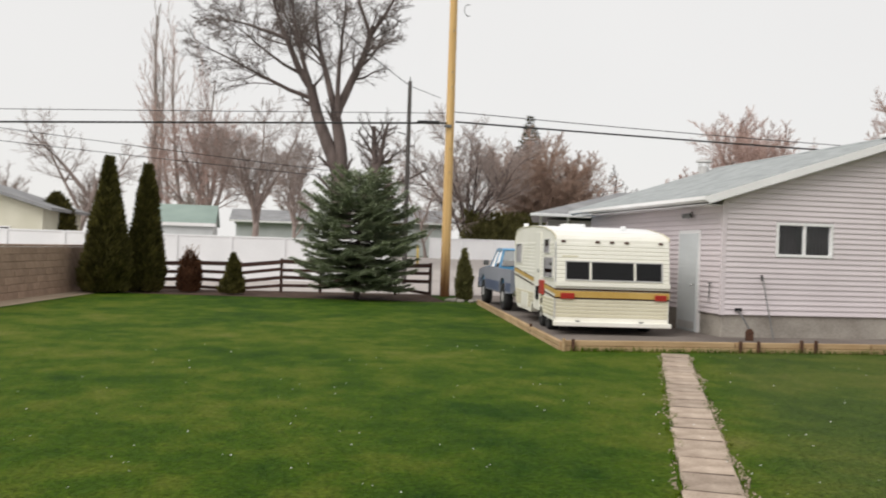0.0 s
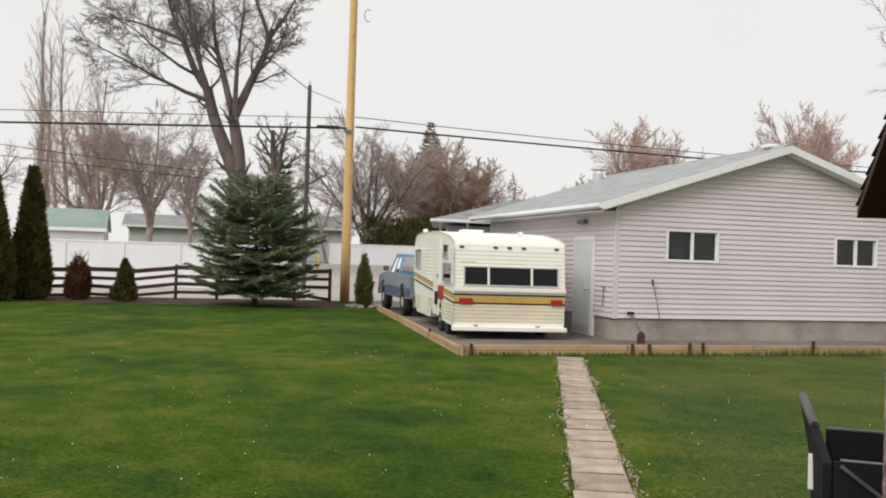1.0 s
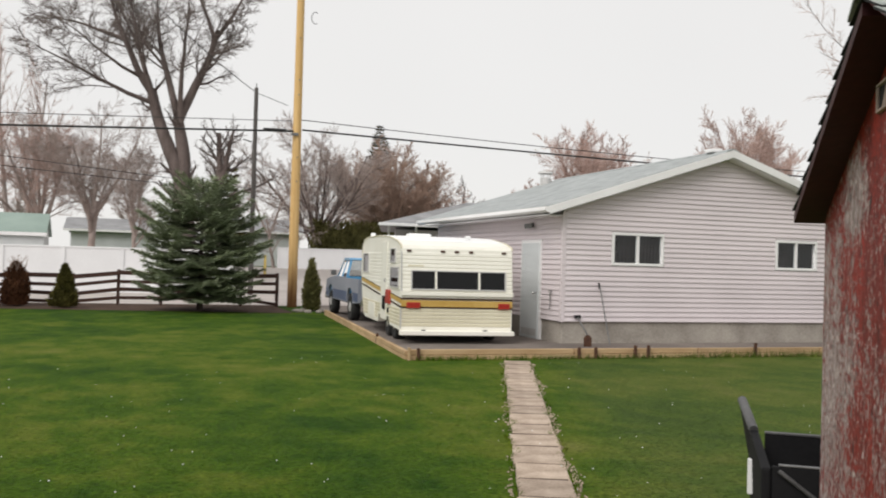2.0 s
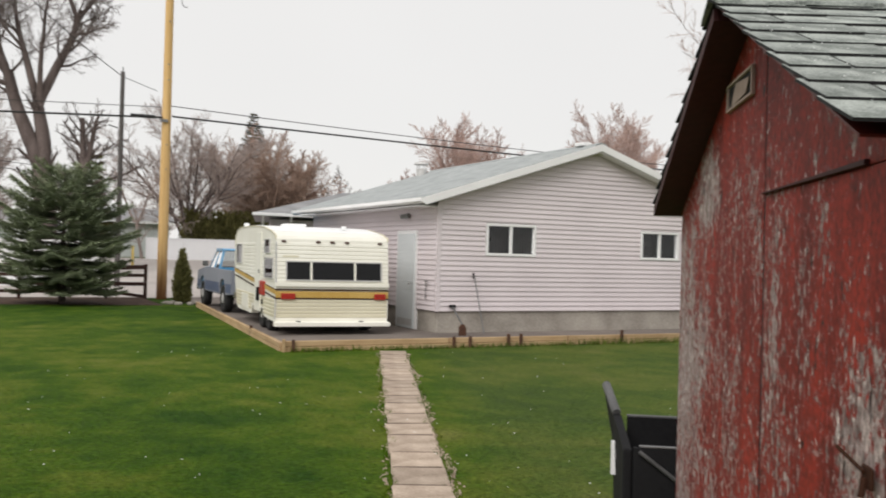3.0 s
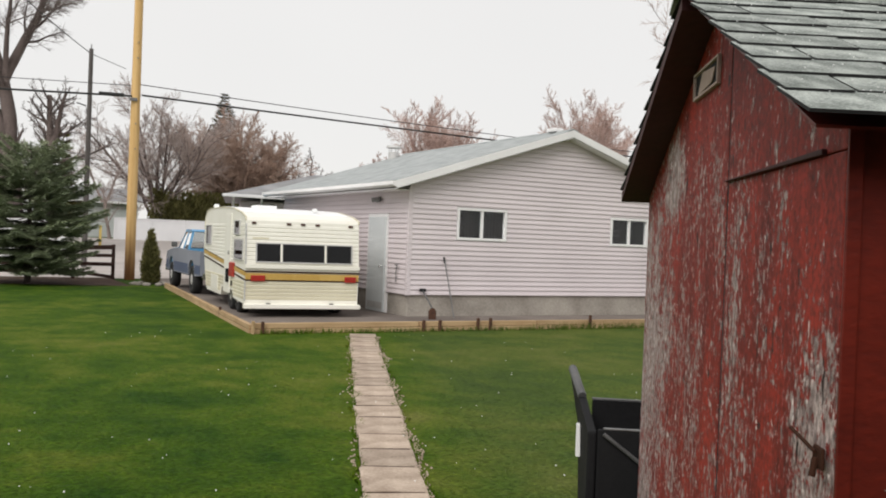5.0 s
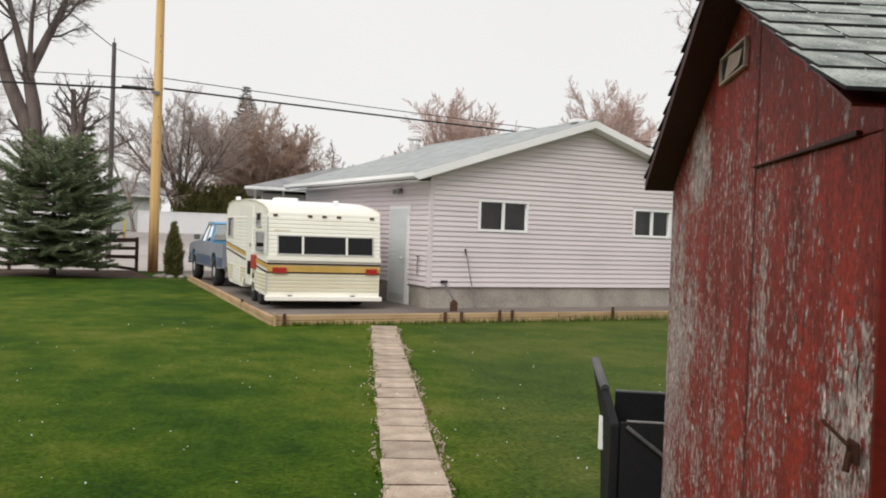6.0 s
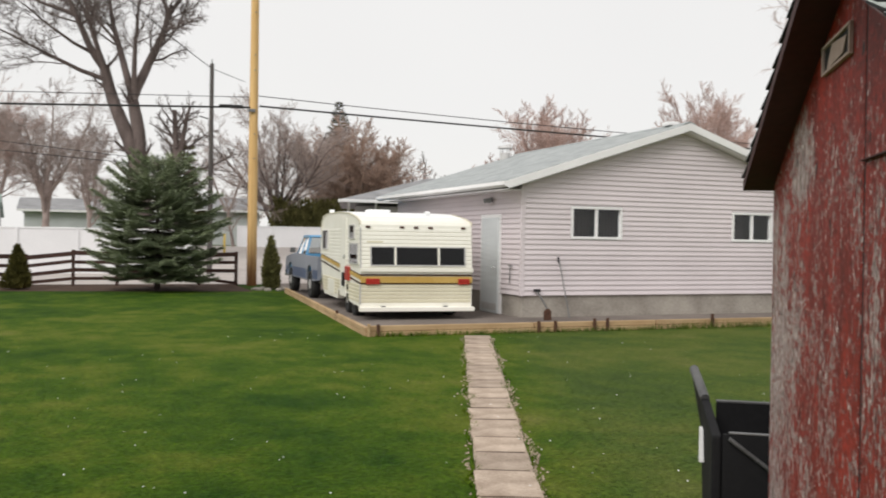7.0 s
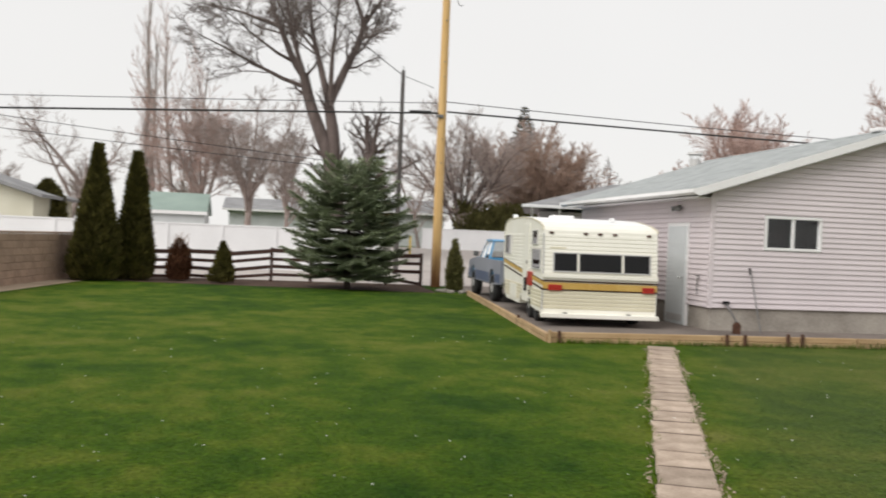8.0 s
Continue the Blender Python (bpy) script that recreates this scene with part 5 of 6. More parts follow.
def grow(rng, T, C, p, d, length, r, level, o):
    """One branch and its children; thick wood goes to T, thin wood to C, and the last twigs are single tapering slivers in C."""
    d = d.normalized()
    if level >= o["levels"]:
        d = (d + Vector((0, 0, o["lift"] * 2))).normalized()
        a = d.cross(Vector((rng.uniform(-1, 1), rng.uniform(-1, 1), rng.uniform(-0.4, 0.4)))).normalized() * o["thin"]
        k0 = len(C[0])
        C[0].extend((p - a, p + a, p + d * (length * 1.35)))
        C[1].append((k0, k0 + 1, k0 + 2))
        return
    seg = max(3, o["seg"] - level)
    w = o["wander"] * (1.0 if level else 0.6)
    pts, rads, dirs = [p.copy()], [r], [d]
    for i in range(seg):
        d = (d + Vector((rng.uniform(-w, w), rng.uniform(-w, w), rng.uniform(-w, w) + o["lift"] * (1 if level else 0.3)))).normalized()
        p = p + d * (length / seg)
        pts.append(p)
        dirs.append(d)
        rads.append(max(r * (1 - (i + 1) / seg * (0.78 if level else o["taper"])), o["thin"]))
    tube(*(T if level <= o["wood"] else C), pts, rads, 8 if level == 0 else 5 if level == 1 else 3)
    if level == 0:
        o["limbs"].append(pts)
    n = o["kids"][level]
    f = o["start"][min(level, len(o["start"]) - 1)]
    for k in range(n):
        t = f + (1 - f) * (k + rng.random()) / n
        i = min(int(t * seg), seg - 1)
        q = pts[i].lerp(pts[i + 1], t * seg - i)
        ax = dirs[i].orthogonal().normalized()
        ax.rotate(Matrix.Rotation(rng.uniform(0, 2 * math.pi), 3, dirs[i]))
        ang = radians(rng.uniform(*o["angle"]))
        cr = rads[i] + (rads[i + 1] - rads[i]) * (t * seg - i)
        grow(rng, T, C, q, dirs[i] * math.cos(ang) + ax * math.sin(ang), length * o["ratio"] * rng.uniform(0.7, 1.15) * (1.15 - 0.45 * t), max(min(cr * o["thick"], 0.16), o["thin"]), level + 1, o)


def bare_tree(name, x, y, z, seed, starts, o, bark, twig, label, group=""):
    """starts: main limbs as (offset, heading, length, radius), with options of their own as a fifth."""
    q = dict(seg=7, wander=0.13, lift=0.05, levels=3, wood=1, taper=0.72, kids=(10, 8, 14), start=(0.3, 0.15, 0.1), angle=(25, 55), ratio=0.46, thick=0.45, thin=0.008)
    q.update(o)
    rng = random.Random(seed)
    t = thing(name, pose(x, y, z), label, "tree", group)
    T, C = ([], []), ([], [])
    q["limbs"] = []
    for off, hd, ln, r, *own in starts:
        if len(off) == 2:  # (limb, share of its length): springs from an earlier limb
            line = q["limbs"][off[0]]
            k = off[1] * (len(line) - 1)
            i = min(int(k), len(line) - 2)
            off = line[i].lerp(line[i + 1], k - i)
        grow(rng, T, C, Vector(off), Vector(hd), ln, r, 0, dict(q, **own[0]) if own else q)
    raw("trunk", *T, bark, t, "", True)
    raw("crown", *C, twig, t, "bare twiggy crown", False)
    return t


def fan_of_limbs(seed, count, z0, z1, spread, length, r):
    """Limbs that leave a short trunk between z0 and z1 and fan out to all sides."""
    rng = random.Random(seed)
    out = []
    for i in range(count):
        a = 2.4 * i + rng.uniform(-0.4, 0.4)
        tilt = spread * math.sqrt((i + 0.4) / count)
        out.append(((0, 0, z0 + (z1 - z0) * rng.random()), (math.sin(tilt) * math.cos(a), math.sin(tilt) * math.sin(a), math.cos(tilt)), length * rng.uniform(0.85, 1.1), r * rng.uniform(0.8, 1.1)))
    return out


STEM = dict(taper=0.35, kids=(3, 7, 12), start=(0.7, 0.15, 0.1))
# the great old tree behind the spruce: forked trunk, long limbs to one side
bare_tree("old_cottonwood_tree", 2.9, 46.0, 0.15, 11, (
    ((0.12, 0, -0.3), (-0.02, 0, 1), 5.5, 0.55, dict(STEM, taper=0.2, wander=0.05)),
    ((0, 0.97), (-0.38, 0, 0.92), 4.9, 0.37, dict(STEM, wander=0.12)),
    ((1, 0.97), (-0.60, 0.05, 0.80), 5.6, 0.20),
    ((1, 0.85), (-0.93, -0.05, 0.30), 5.8, 0.12),
    ((2, 0.5), (-0.88, 0.2, 0.42), 4.6, 0.09),
    ((2, 0.15), (-0.90, -0.25, 0.50), 4.8, 0.09),
    ((0, 0.97), (0.04, 0, 1), 3.2, 0.38, dict(STEM, wander=0.12)),
    ((6, 0.95), (0.30, 0.0, 1), 5.0, 0.25, dict(taper=0.55)),
    ((7, 0.9), (0.50, 0.1, 1), 3.8, 0.12),
    ((7, 0.9), (-0.42, -0.1, 1), 4.6, 0.11),
    ((6, 0.9), (-0.16, 0.1, 1), 7.2, 0.20),
    ((6, 0.85), (0.10, -0.2, 1), 6.4, 0.15),
    ((1, 0.7), (-0.22, -0.2, 1), 6.8, 0.15),
    ((1, 0.95), (-0.22, 0.3, 1), 5.2, 0.12),
    ((7, 0.5), (0.75, 0.2, 0.7), 3.2, 0.07),
    ((10, 0.4), (-0.6, 0, 0.8), 3.6, 0.08),
), dict(seg=9, kids=(13, 10, 12), ratio=0.44, thick=0.38, thin=0.009, lift=0.03, wander=0.19, angle=(25, 60), taper=0.8), "bark", "darktwig", "huge bare old cottonwood tree with spreading forked limbs")
bare_tree("stump_tree", 4.15, 45.2, 0.15, 5, (((0, 0, -0.3), (0.02, 0, 1), 7.9, 0.34, dict(taper=0.68)), ((0, 0.62), (0.22, 0, 1), 3.2, 0.20, dict(taper=0.7)), ((0, 0.6), (0.9, 0, 0.15), 3.2, 0.09), ((0, 0.72), (0.8, 0, 0.5), 2.2, 0.07), ((0, 0.8), (-0.5, 0, 0.8), 1.6, 0.09)),
          dict(kids=(16, 8, 9), ratio=0.30, angle=(30, 80), thin=0.009, wander=0.16, seg=9), "bark", "darktwig", "lopped old tree stem with broken stubs")
# tall columnar poplar with light twigs
bare_tree("poplar_tree", -8.1, 60, 1.0, 21, (((0, 0, -0.3), (0, 0, 1), 15.0, 0.17), ((0.3, 0, -0.3), (0.015, 0, 1), 12.5, 0.12)), dict(kids=(70, 8, 9), start=(0.10, 0.1), angle=(8, 24), ratio=0.15, lift=0.22, thin=0.008, wander=0.03), "paletwig", "paletwig", "tall narrow bare poplar tree")
pale = dict(kids=(14, 9, 12), ratio=0.33, lift=0.10, thin=0.008, angle=(18, 42), wander=0.1)
bare_tree("birch_tree", -6.0, 58, 1.0, 31, (((0, 0, -0.3), (-0.04, 0, 1), 12.6, 0.16), ((0.6, 0, -0.3), (0.09, 0, 1), 11.0, 0.14), ((-0.9, 0, 0), (-0.05, 0.1, 1), 10.0, 0.13)), pale, "paletwig", "budtwig", "pale-stemmed bare birch clump")
fan = dict(kids=(12, 10, 14), ratio=0.45, lift=0.05, thin=0.0085, angle=(25, 62), start=(0.25, 0.15, 0.1))
bare_tree("ash_tree", -1.6, 55, 0.9, 41, [((0, 0, -0.3), (0, 0, 1), 4.0, 0.22, STEM)] + fan_of_limbs(1, 8, 1.6, 3.2, 0.85, 5.2, 0.13), fan, "twig", "twig", "bare round-headed ash tree")
bare_tree("ash_tree", -4.4, 57, 0.95, 42, [((0, 0, -0.3), (0, 0, 1), 3.6, 0.19, STEM)] + fan_of_limbs(2, 8, 1.4, 2.8, 0.85, 5.4, 0.12), fan, "twig", "budtwig", "bare round-headed ash tree with swelling buds")
bare_tree("ash_tree", 0.7, 52, 0.8, 43, [((0, 0, -0.3), (0.05, 0, 1), 5.4, 0.14)] + fan_of_limbs(3, 3, 1.6, 3.4, 0.6, 3.6, 0.09), fan, "twig", "twig", "slim bare tree among the yards")
sparse = dict(fan, kids=(9, 8, 10), wander=0.2)
bare_tree("crooked_tree", -12.4, 58, 1.0, 51, (((0, 0, -0.3), (0.25, 0, 1), 4.6, 0.2, dict(taper=0.4)), ((0.8, 0, 3.0), (-0.55, 0, 1), 5.2, 0.14), ((0.5, 0, 2.4), (0.7, 0, 0.8), 4.4, 0.12), ((0.2, 0, 2.4), (-0.5, 0, 0.9), 5.0, 0.11)), sparse, "twig", "twig", "sparse bare tree with crooked limbs")
bare_tree("crooked_tree", -16.0, 57, 1.0, 52, (((0, 0, -0.3), (-0.1, 0, 1), 4.2, 0.18), ((0, 0, 2.4), (-0.7, 0, 0.8), 4.0, 0.12)), sparse, "twig", "twig", "sparse bare tree with crooked limbs")
# right of the pole
bare_tree("elm_tree", 12.4, 60, 1.0, 61, [((0, 0, -0.3), (0.02, 0, 1), 3.2, 0.25, STEM)] + fan_of_limbs(4, 11, 0.6, 2.8, 0.85, 6.4, 0.13), dict(fan, kids=(13, 10, 15), ratio=0.42, thin=0.009), "bark", "twig", "bare fan-headed elm tree beside the lane")
bare_tree("lane_tree", 9.2, 58, 1.0, 62, (((0, 0, -0.3), (-0.25, 0, 1), 3.4, 0.12), ((-0.5, 0, 2.2), (-0.5, 0, 0.9), 3.6, 0.08), ((-0.4, 0, 2.0), (0.3, 0, 1), 3.6, 0.08)), dict(fan, kids=(9, 8, 9), wander=0.22), "twig", "twig", "small bare arching tree at the lane end")
dense = dict(kids=(16, 12, 18), ratio=0.40, lift=0.05, thin=0.013, start=(0.08, 0.06, 0.05), angle=(22, 60), wander=0.09)
bare_tree("maple_tree", 18.7, 65, 1.0, 71, fan_of_limbs(5, 20, 0.0, 1.0, 0.68, 7.0, 0.11), dense, "browntwig", "browntwig", "dense russet-twigged round maple tree")
bare_tree("maple_tree", 21.8, 66, 1.0, 72, fan_of_limbs(6, 10, 0.0, 1.0, 0.75, 5.2, 0.11), dict(dense, kids=(12, 9, 12)), "browntwig", "budtwig", "lower budding maple tree beside the russet one")
bare_tree("apple_tree", 26.3, 70, 1.0, 81, (((0, 0, -0.3), (0, 0, 1), 5.0, 0.17, STEM), ((0, 0, 3.8), (-0.6, 0, 0.7), 2.6, 0.12), ((0, 0, 3.8), (0.6, 0, 0.7), 2.6, 0.12), ((0, 0, 4.2), (0, 0, 1), 2.8, 0.12)), dict(fan, kids=(7, 6, 6), wander=0.3, thin=0.013), "bark", "darktwig", "small gnarled bare tree")
dome = dict(dense, kids=(14, 11, 16), ratio=0.40, lift=0.08, thin=0.012)
for i, (x, y, h) in enumerate(((33.5, 60, 10.6), (47.2, 60, 12.2), (28.9, 61, 6.6))):
    bare_tree("lime_tree", x, y, 1.0, 90 + i, [((0, 0, -0.3), (0, 0, 1), h * 0.45, 0.2, STEM)] + fan_of_limbs(10 + i, 18, h * 0.15, h * 0.40, 0.72, h * 0.60, 0.10), dome, "budtwig", "budtwig", "bare tree with pinkish budding crown behind the garage", "budding trees behind the garage")
# tree beyond the shed
bare_tree("garden_tree", 15.0, 10.8, 0, 111, (((0, 0, -0.2), (0, 0, 1), 4.4, 0.16), ((0, 0, 3.0), (-0.52, 0.72, 0.55), 4.4, 0.08), ((0, 0, 3.2), (-0.35, 0.45, 0.95), 5.6, 0.1), ((0, 0, 3.4), (-0.2, 0.1, 1), 5.6, 0.09), ((0, 0, 3.2), (0.4, -0.5, 0.75), 5.6, 0.1), ((0, 0, 3.0), (0.55, -0.7, 0.45), 5.6, 0.09), ((0, 0, 3.2), (-0.5, 0.1, 0.7), 5.0, 0.09)), dict(fan, kids=(11, 9, 12), thin=0.004, ratio=0.42), "bark", "budtwig", "bare budding garden tree beyond the shed")
# far row closing the view
for i in range(16):
    rr = random.Random(300 + i)
    x = -62 + i * 9 + rr.uniform(-3, 3)
    h = rr.uniform(6.0, 8.5)
    bare_tree("street_tree", x, 96 + rr.uniform(-8, 8), 1.0, 320 + i, [((0, 0, -0.3), (0, 0, 1), h * 0.5, 0.22, STEM)] + fan_of_limbs(330 + i, 5, h * 0.15, h * 0.35, 0.65, h * 0.55, 0.13), dict(dense, kids=(10, 8, 10), ratio=0.42, thin=0.018), "twig", "twig", "far bare street tree, haze put into its twig colour", "far street trees")


# ---- evergreens ----
def flakes(rng, pts, size, up=0.6, stretch=2.2):
    """Small pointed sprays at pts: (place, outward)."""
    V, F = [], []
    for p, out in pts:
        d = Vector((out.x + rng.uniform(-0.5, 0.5), out.y + rng.uniform(-0.5, 0.5), out.z + up + rng.uniform(-0.4, 0.4))).normalized()
        a = d.orthogonal().normalized()
        a.rotate(Matrix.Rotation(rng.uniform(0, 6.28), 3, d))
        s = size * rng.uniform(0.6, 1.3)
        k = len(V)
        V += [p - a * s * 0.5, p + a * s * 0.5, p + d * s * stretch]
        F.append((k, k + 1, k + 2))
    return V, F


def cedar(name, x, y, h, r, mat, label, seed, count, power=1.6, size=0.07, top=None):
    rng = random.Random(seed)
    t = thing(name, pose(x, y, 0.0), label, "cedar")
    part("trunk", rod(bmesh.new(), (0, 0, -0.1), (0, 0, h * 0.8), 0.06 * r / 0.5, 0.01, 8), "bark", t)
    def rad(k):
        return r * (1 - k ** power) * (0.82 + 0.18 * min(1, k * 8))
    pts = []
    lumps = [(rng.uniform(0, 6.28), rng.random(), rng.uniform(-0.2, 0.22)) for _ in range(16)]
    for _ in range(count):
        k = rng.random() ** 1.25
        th = rng.uniform(0, 6.28)
        w = 1 + sum(a * math.exp(-((k - kk) / 0.12) ** 2) * max(0, math.cos(th - tt)) for tt, kk, a in lumps)
        q = rad(k) * w * math.sqrt(rng.uniform(0.45, 1.0))
        o = Vector((math.cos(th), math.sin(th), 0.3))
        pts.append((Vector((q * math.cos(th), q * math.sin(th), 0.05 + k * h * 0.97)), o))
    V, F = flakes(rng, pts, size, 0.9)
    n, m = 14, 12
    k0 = len(V)
    for j in range(m + 1):
        k = j / m
        for i in range(n):
            q = rad(k) * 0.72
            V.append(Vector((q * math.cos(i * 6.2832 / n), q * math.sin(i * 6.2832 / n), 0.05 + k * h * 0.94)))
    F += [(k0 + j * n + i, k0 + j * n + (i + 1) % n, k0 + (j + 1) * n + (i + 1) % n, k0 + (j + 1) * n + i) for j in range(m) for i in range(n)]
    raw("foliage", V, F, mat, t)
    if top:
        V, F = [], []
        for _ in range(34):
            a = Vector((rng.uniform(-0.16, 0.16), rng.uniform(-0.16, 0.16), h * 0.8))
            tube(V, F, [a, a + Vector((rng.uniform(-0.1, 0.1), rng.uniform(-0.1, 0.1), 0.2)), a + Vector((rng.uniform(-0.18, 0.18), rng.uniform(-0.18, 0.18), rng.uniform(0.3, 0.55)))], [0.012, 0.009, 0.004], 3)
        raw("dead_twigs", V, F, "drygrass", t, "pale dead twigs at the top")
    return t


cedar("columnar_cedar", -5.15, 28.2, 3.98, 0.80, "cedar", "tall dark green columnar cedar by the block wall", 1, 14000, 1.15, 0.09)
cedar("columnar_cedar", -4.15, 29.0, 3.88, 0.56, "cedar", "tall dark green columnar cedar, slimmer, beside its twin", 2, 12000, 1.6, 0.09)
cedar("small_cedar", -2.85, 29.2, 1.25, 0.36, "winterburn", "small winter-burned brown cedar with pale dead top twigs", 3, 2500, 4.0, 0.05, top=True)
cedar("small_cedar", -1.5, 28.6, 1.22, 0.42, "cedar", "small dull green cedar in the soil bed", 4, 2600, 1.3, 0.05)
cedar("small_cedar", 5.62, 28.0, 1.58, 0.29, "hedgeleaf", "small green cedar beside the yellow pole", 5, 2000, 1.8, 0.055)
cedar("garden_juniper", -11.7, 50.5, 3.9, 1.0, "cedar", "dark round juniper beside the cream house", 6, 4000, 4.5, 0.13)


def hedge():
    rng = random.Random(9)
    t = thing("cedar_hedge", pose(11.6, 58.6, 1.0), "clipped dark green cedar hedge behind the white fence", "hedge")
    part("core", boxes((0.2, 8.8, 0.2, 0.8, 0, 2.7)), "hedgeleaf", t)
    pts = []
    for _ in range(9000):
        x, z = rng.uniform(0, 9), rng.uniform(0, 3.05 + 0.12 * math.sin(rng.random() * 30))
        pts.append((Vector((x, rng.choice((rng.uniform(0, 0.2), rng.uniform(0.0, 1.0))), z)), Vector((0, -1, 0.3))))
    raw("foliage", *flakes(rng, pts, 0.13, 0.9), "hedgeleaf", t)


hedge()


def blue_spruce(x, y, h, r, seed, label):
    """A young spruce of flat, overlapping boughs: each bough a spine with side twigs, each twig set with fine needles."""
    rng = random.Random(seed)
    t = thing("blue_spruce", pose(x, y, 0), label, "spruce")
    part("trunk", rod(bmesh.new(), (0, 0, -0.1), (0, 0, h * 0.95), 0.10, 0.012, 10), "bark", t, "", True)
    V, F, B = [], [], ([], [])

    def needles(a, b, dense):
        """Fine needles along a twig from a to b, pointing forward and out."""
        d = (b - a).normalized()
        ln = (b - a).length
        for i in range(max(5, int(ln * dense))):
            c = a.lerp(b, rng.random())
            q = Vector((rng.gauss(0, 1), rng.gauss(0, 1), rng.gauss(0, 0.55) + 0.2)).normalized()
            e = (d * 1.0 + q * 0.75).normalized() * rng.uniform(0.07, 0.115)
            w = e.cross(Vector((rng.uniform(-0.6, 0.6), rng.uniform(-0.6, 0.6), 1))).normalized() * 0.0125
            k0 = len(V)
            V.extend((c - w, c + w, c + e))
            F.append((k0, k0 + 1, k0 + 2))

    layers = 15
    for L in range(layers):
        k = L / (layers - 1)
        z = 0.62 + (h - 0.75) * k ** 0.92
        reach = r * max(0.03, 1 - (max(0.0, z - 1.2) / (h - 1.1)) ** 2.2) ** 0.5 * (0.80 + 0.2 * min(1, (z - 0.4) / 0.7))
        n = max(5, round(14 - 8 * k))
        for b in range(n):
            th = 6.2832 * (b + rng.uniform(-0.38, 0.38)) / n + L * 1.1
            ln = reach * rng.uniform(0.72, 1.1)
            o, sd = Vector((math.cos(th), math.sin(th), 0)), Vector((-math.sin(th), math.cos(th), 0))
            rise = -0.16 + 0.62 * k ** 1.5 + rng.uniform(-0.09, 0.07)
            z1 = z + rng.uniform(-0.07, 0.07)
            spine = [Vector((0, 0, z1)) + o * ln * u + Vector((0, 0, ln * (rise * u - 0.14 * u * (1 - u) * 2 + 0.10 * u ** 3))) for u in (0, 0.25, 0.5, 0.75, 1.0)]
            tube(*B, spine, [0.018, 0.014, 0.010, 0.007, 0.003], 3)
            m = max(4, int(ln / 0.075))
            for i in range(m):
                u = 0.22 + 0.78 * (i + rng.random() * 0.6) / m
                j = min(int(u * 4), 3)
                c = spine[j].lerp(spine[j + 1], u * 4 - j)
                wl2 = (0.36 * ln * (1.06 - u) + 0.07) * rng.uniform(0.75, 1.15)
                for e in (-1, 1):
                    tip = c + (sd * e * 0.80 + o * 0.60).normalized() * wl2 + Vector((0, 0, -0.10 * wl2 + rng.uniform(-0.025, 0.03)))
                    needles(c, tip, 150)
            needles(spine[3], spine[4], 120)
    needles(Vector((0, 0, h * 0.86)), Vector((0, 0, h)), 150)
    raw("branch", *B, "bark", t, "dark inner branches")
    raw("needles", V, F, "needle", t, "layered blue-green needle boughs")
    return t


def far_spruce(x, y, h, r, seed, name, label, mat, levels, per, size):
    rng = random.Random(seed)
    t = thing(name, pose(x, y, ground_z(x, y)), label, "spruce")
    part("trunk", rod(bmesh.new(), (0, 0, -0.1), (0, 0, h * 0.97), 0.10 * h / 3.7, 0.015, 10), "bark", t, "", True)
    V, F, B = [], [], ([], [])
    for L in range(levels):
        k = (L + 0.3) / levels
        z = 0.66 * h / 3.7 + k * (h - 0.66 * h / 3.7)
        ln = r * (1 - k) ** 0.9 * (0.74 + 0.26 * min(1, k * 4.5))
        n = max(4, int(per * (1 - 0.55 * k)))
        for b in range(n):
            th = 6.2832 * (b + rng.uniform(-0.35, 0.35)) / n + L * 0.9
            length = ln * rng.uniform(0.68, 1.18) + 0.08
            o = Vector((math.cos(th), math.sin(th), 0))
            side = Vector((-o.y, o.x, 0))
            lift = 0.5 * k + rng.uniform(-0.08, 0.05)
            pts = [Vector((0, 0, z)) + o * length * s + Vector((0, 0, length * (lift * s - 0.34 * s + 0.24 * s * s))) for s in (0, 0.33, 0.66, 1.0)]
            tube(*B, pts, [0.02, 0.015, 0.01, 0.005], 3)
            m = max(3, int(length / 0.085))
            for i in range(m):
                s = 0.18 + 0.82 * (i + 1) / m
                j = min(int(s * 3), 2)
                c = pts[j].lerp(pts[j + 1], s * 3 - j)
                w = 0.34 * length * (1.05 - s) + 0.05
                for sd2 in (-1, 1):
                    for q in range(3):
                        u = w * (q + rng.random()) / 3
                        p = c + side * sd2 * u + o * u * 0.5 + Vector((0, 0, rng.uniform(-0.08, 0.05) - 0.10 * u))
                        d = (o * 0.7 + side * sd2 * 0.7 + Vector((0, 0, rng.uniform(-0.15, 0.35)))).normalized()
                        a = d.cross(Vector((rng.uniform(-0.5, 0.5), rng.uniform(-0.5, 0.5), 1))).normalized()
                        e = size * rng.uniform(0.7, 1.3)
                        k0 = len(V)
                        V += [p - a * e * 0.32, p + a * e * 0.32, p + d * e * 1.7]
                        F.append((k0, k0 + 1, k0 + 2))
    raw("branch", *B, "bark", t, "dark inner branches")
    raw("needles", V, F, mat, t, "layered blue-green needle sprays")
    return t


blue_spruce(2.25, 27.7, 3.75, 2.0, 3, "young blue spruce with drooping layered boughs in a soil ring")
far_spruce(19.2, 70, 11.5, 2.6, 4, "far_spruce", "far dark spruce tip above the trees", "cedar", 36, 12, 0.13)
far_spruce(6.6, 62, 6.0, 1.5, 5, "far_spruce", "far dark spruce beyond the lane", "cedar", 14, 8, 0.25)
far_spruce(5.5, 50, 5.9, 0.6, 6, "far_spruce", "far slim spruce behind the old pole", "hedgeleaf", 14, 8, 0.22)

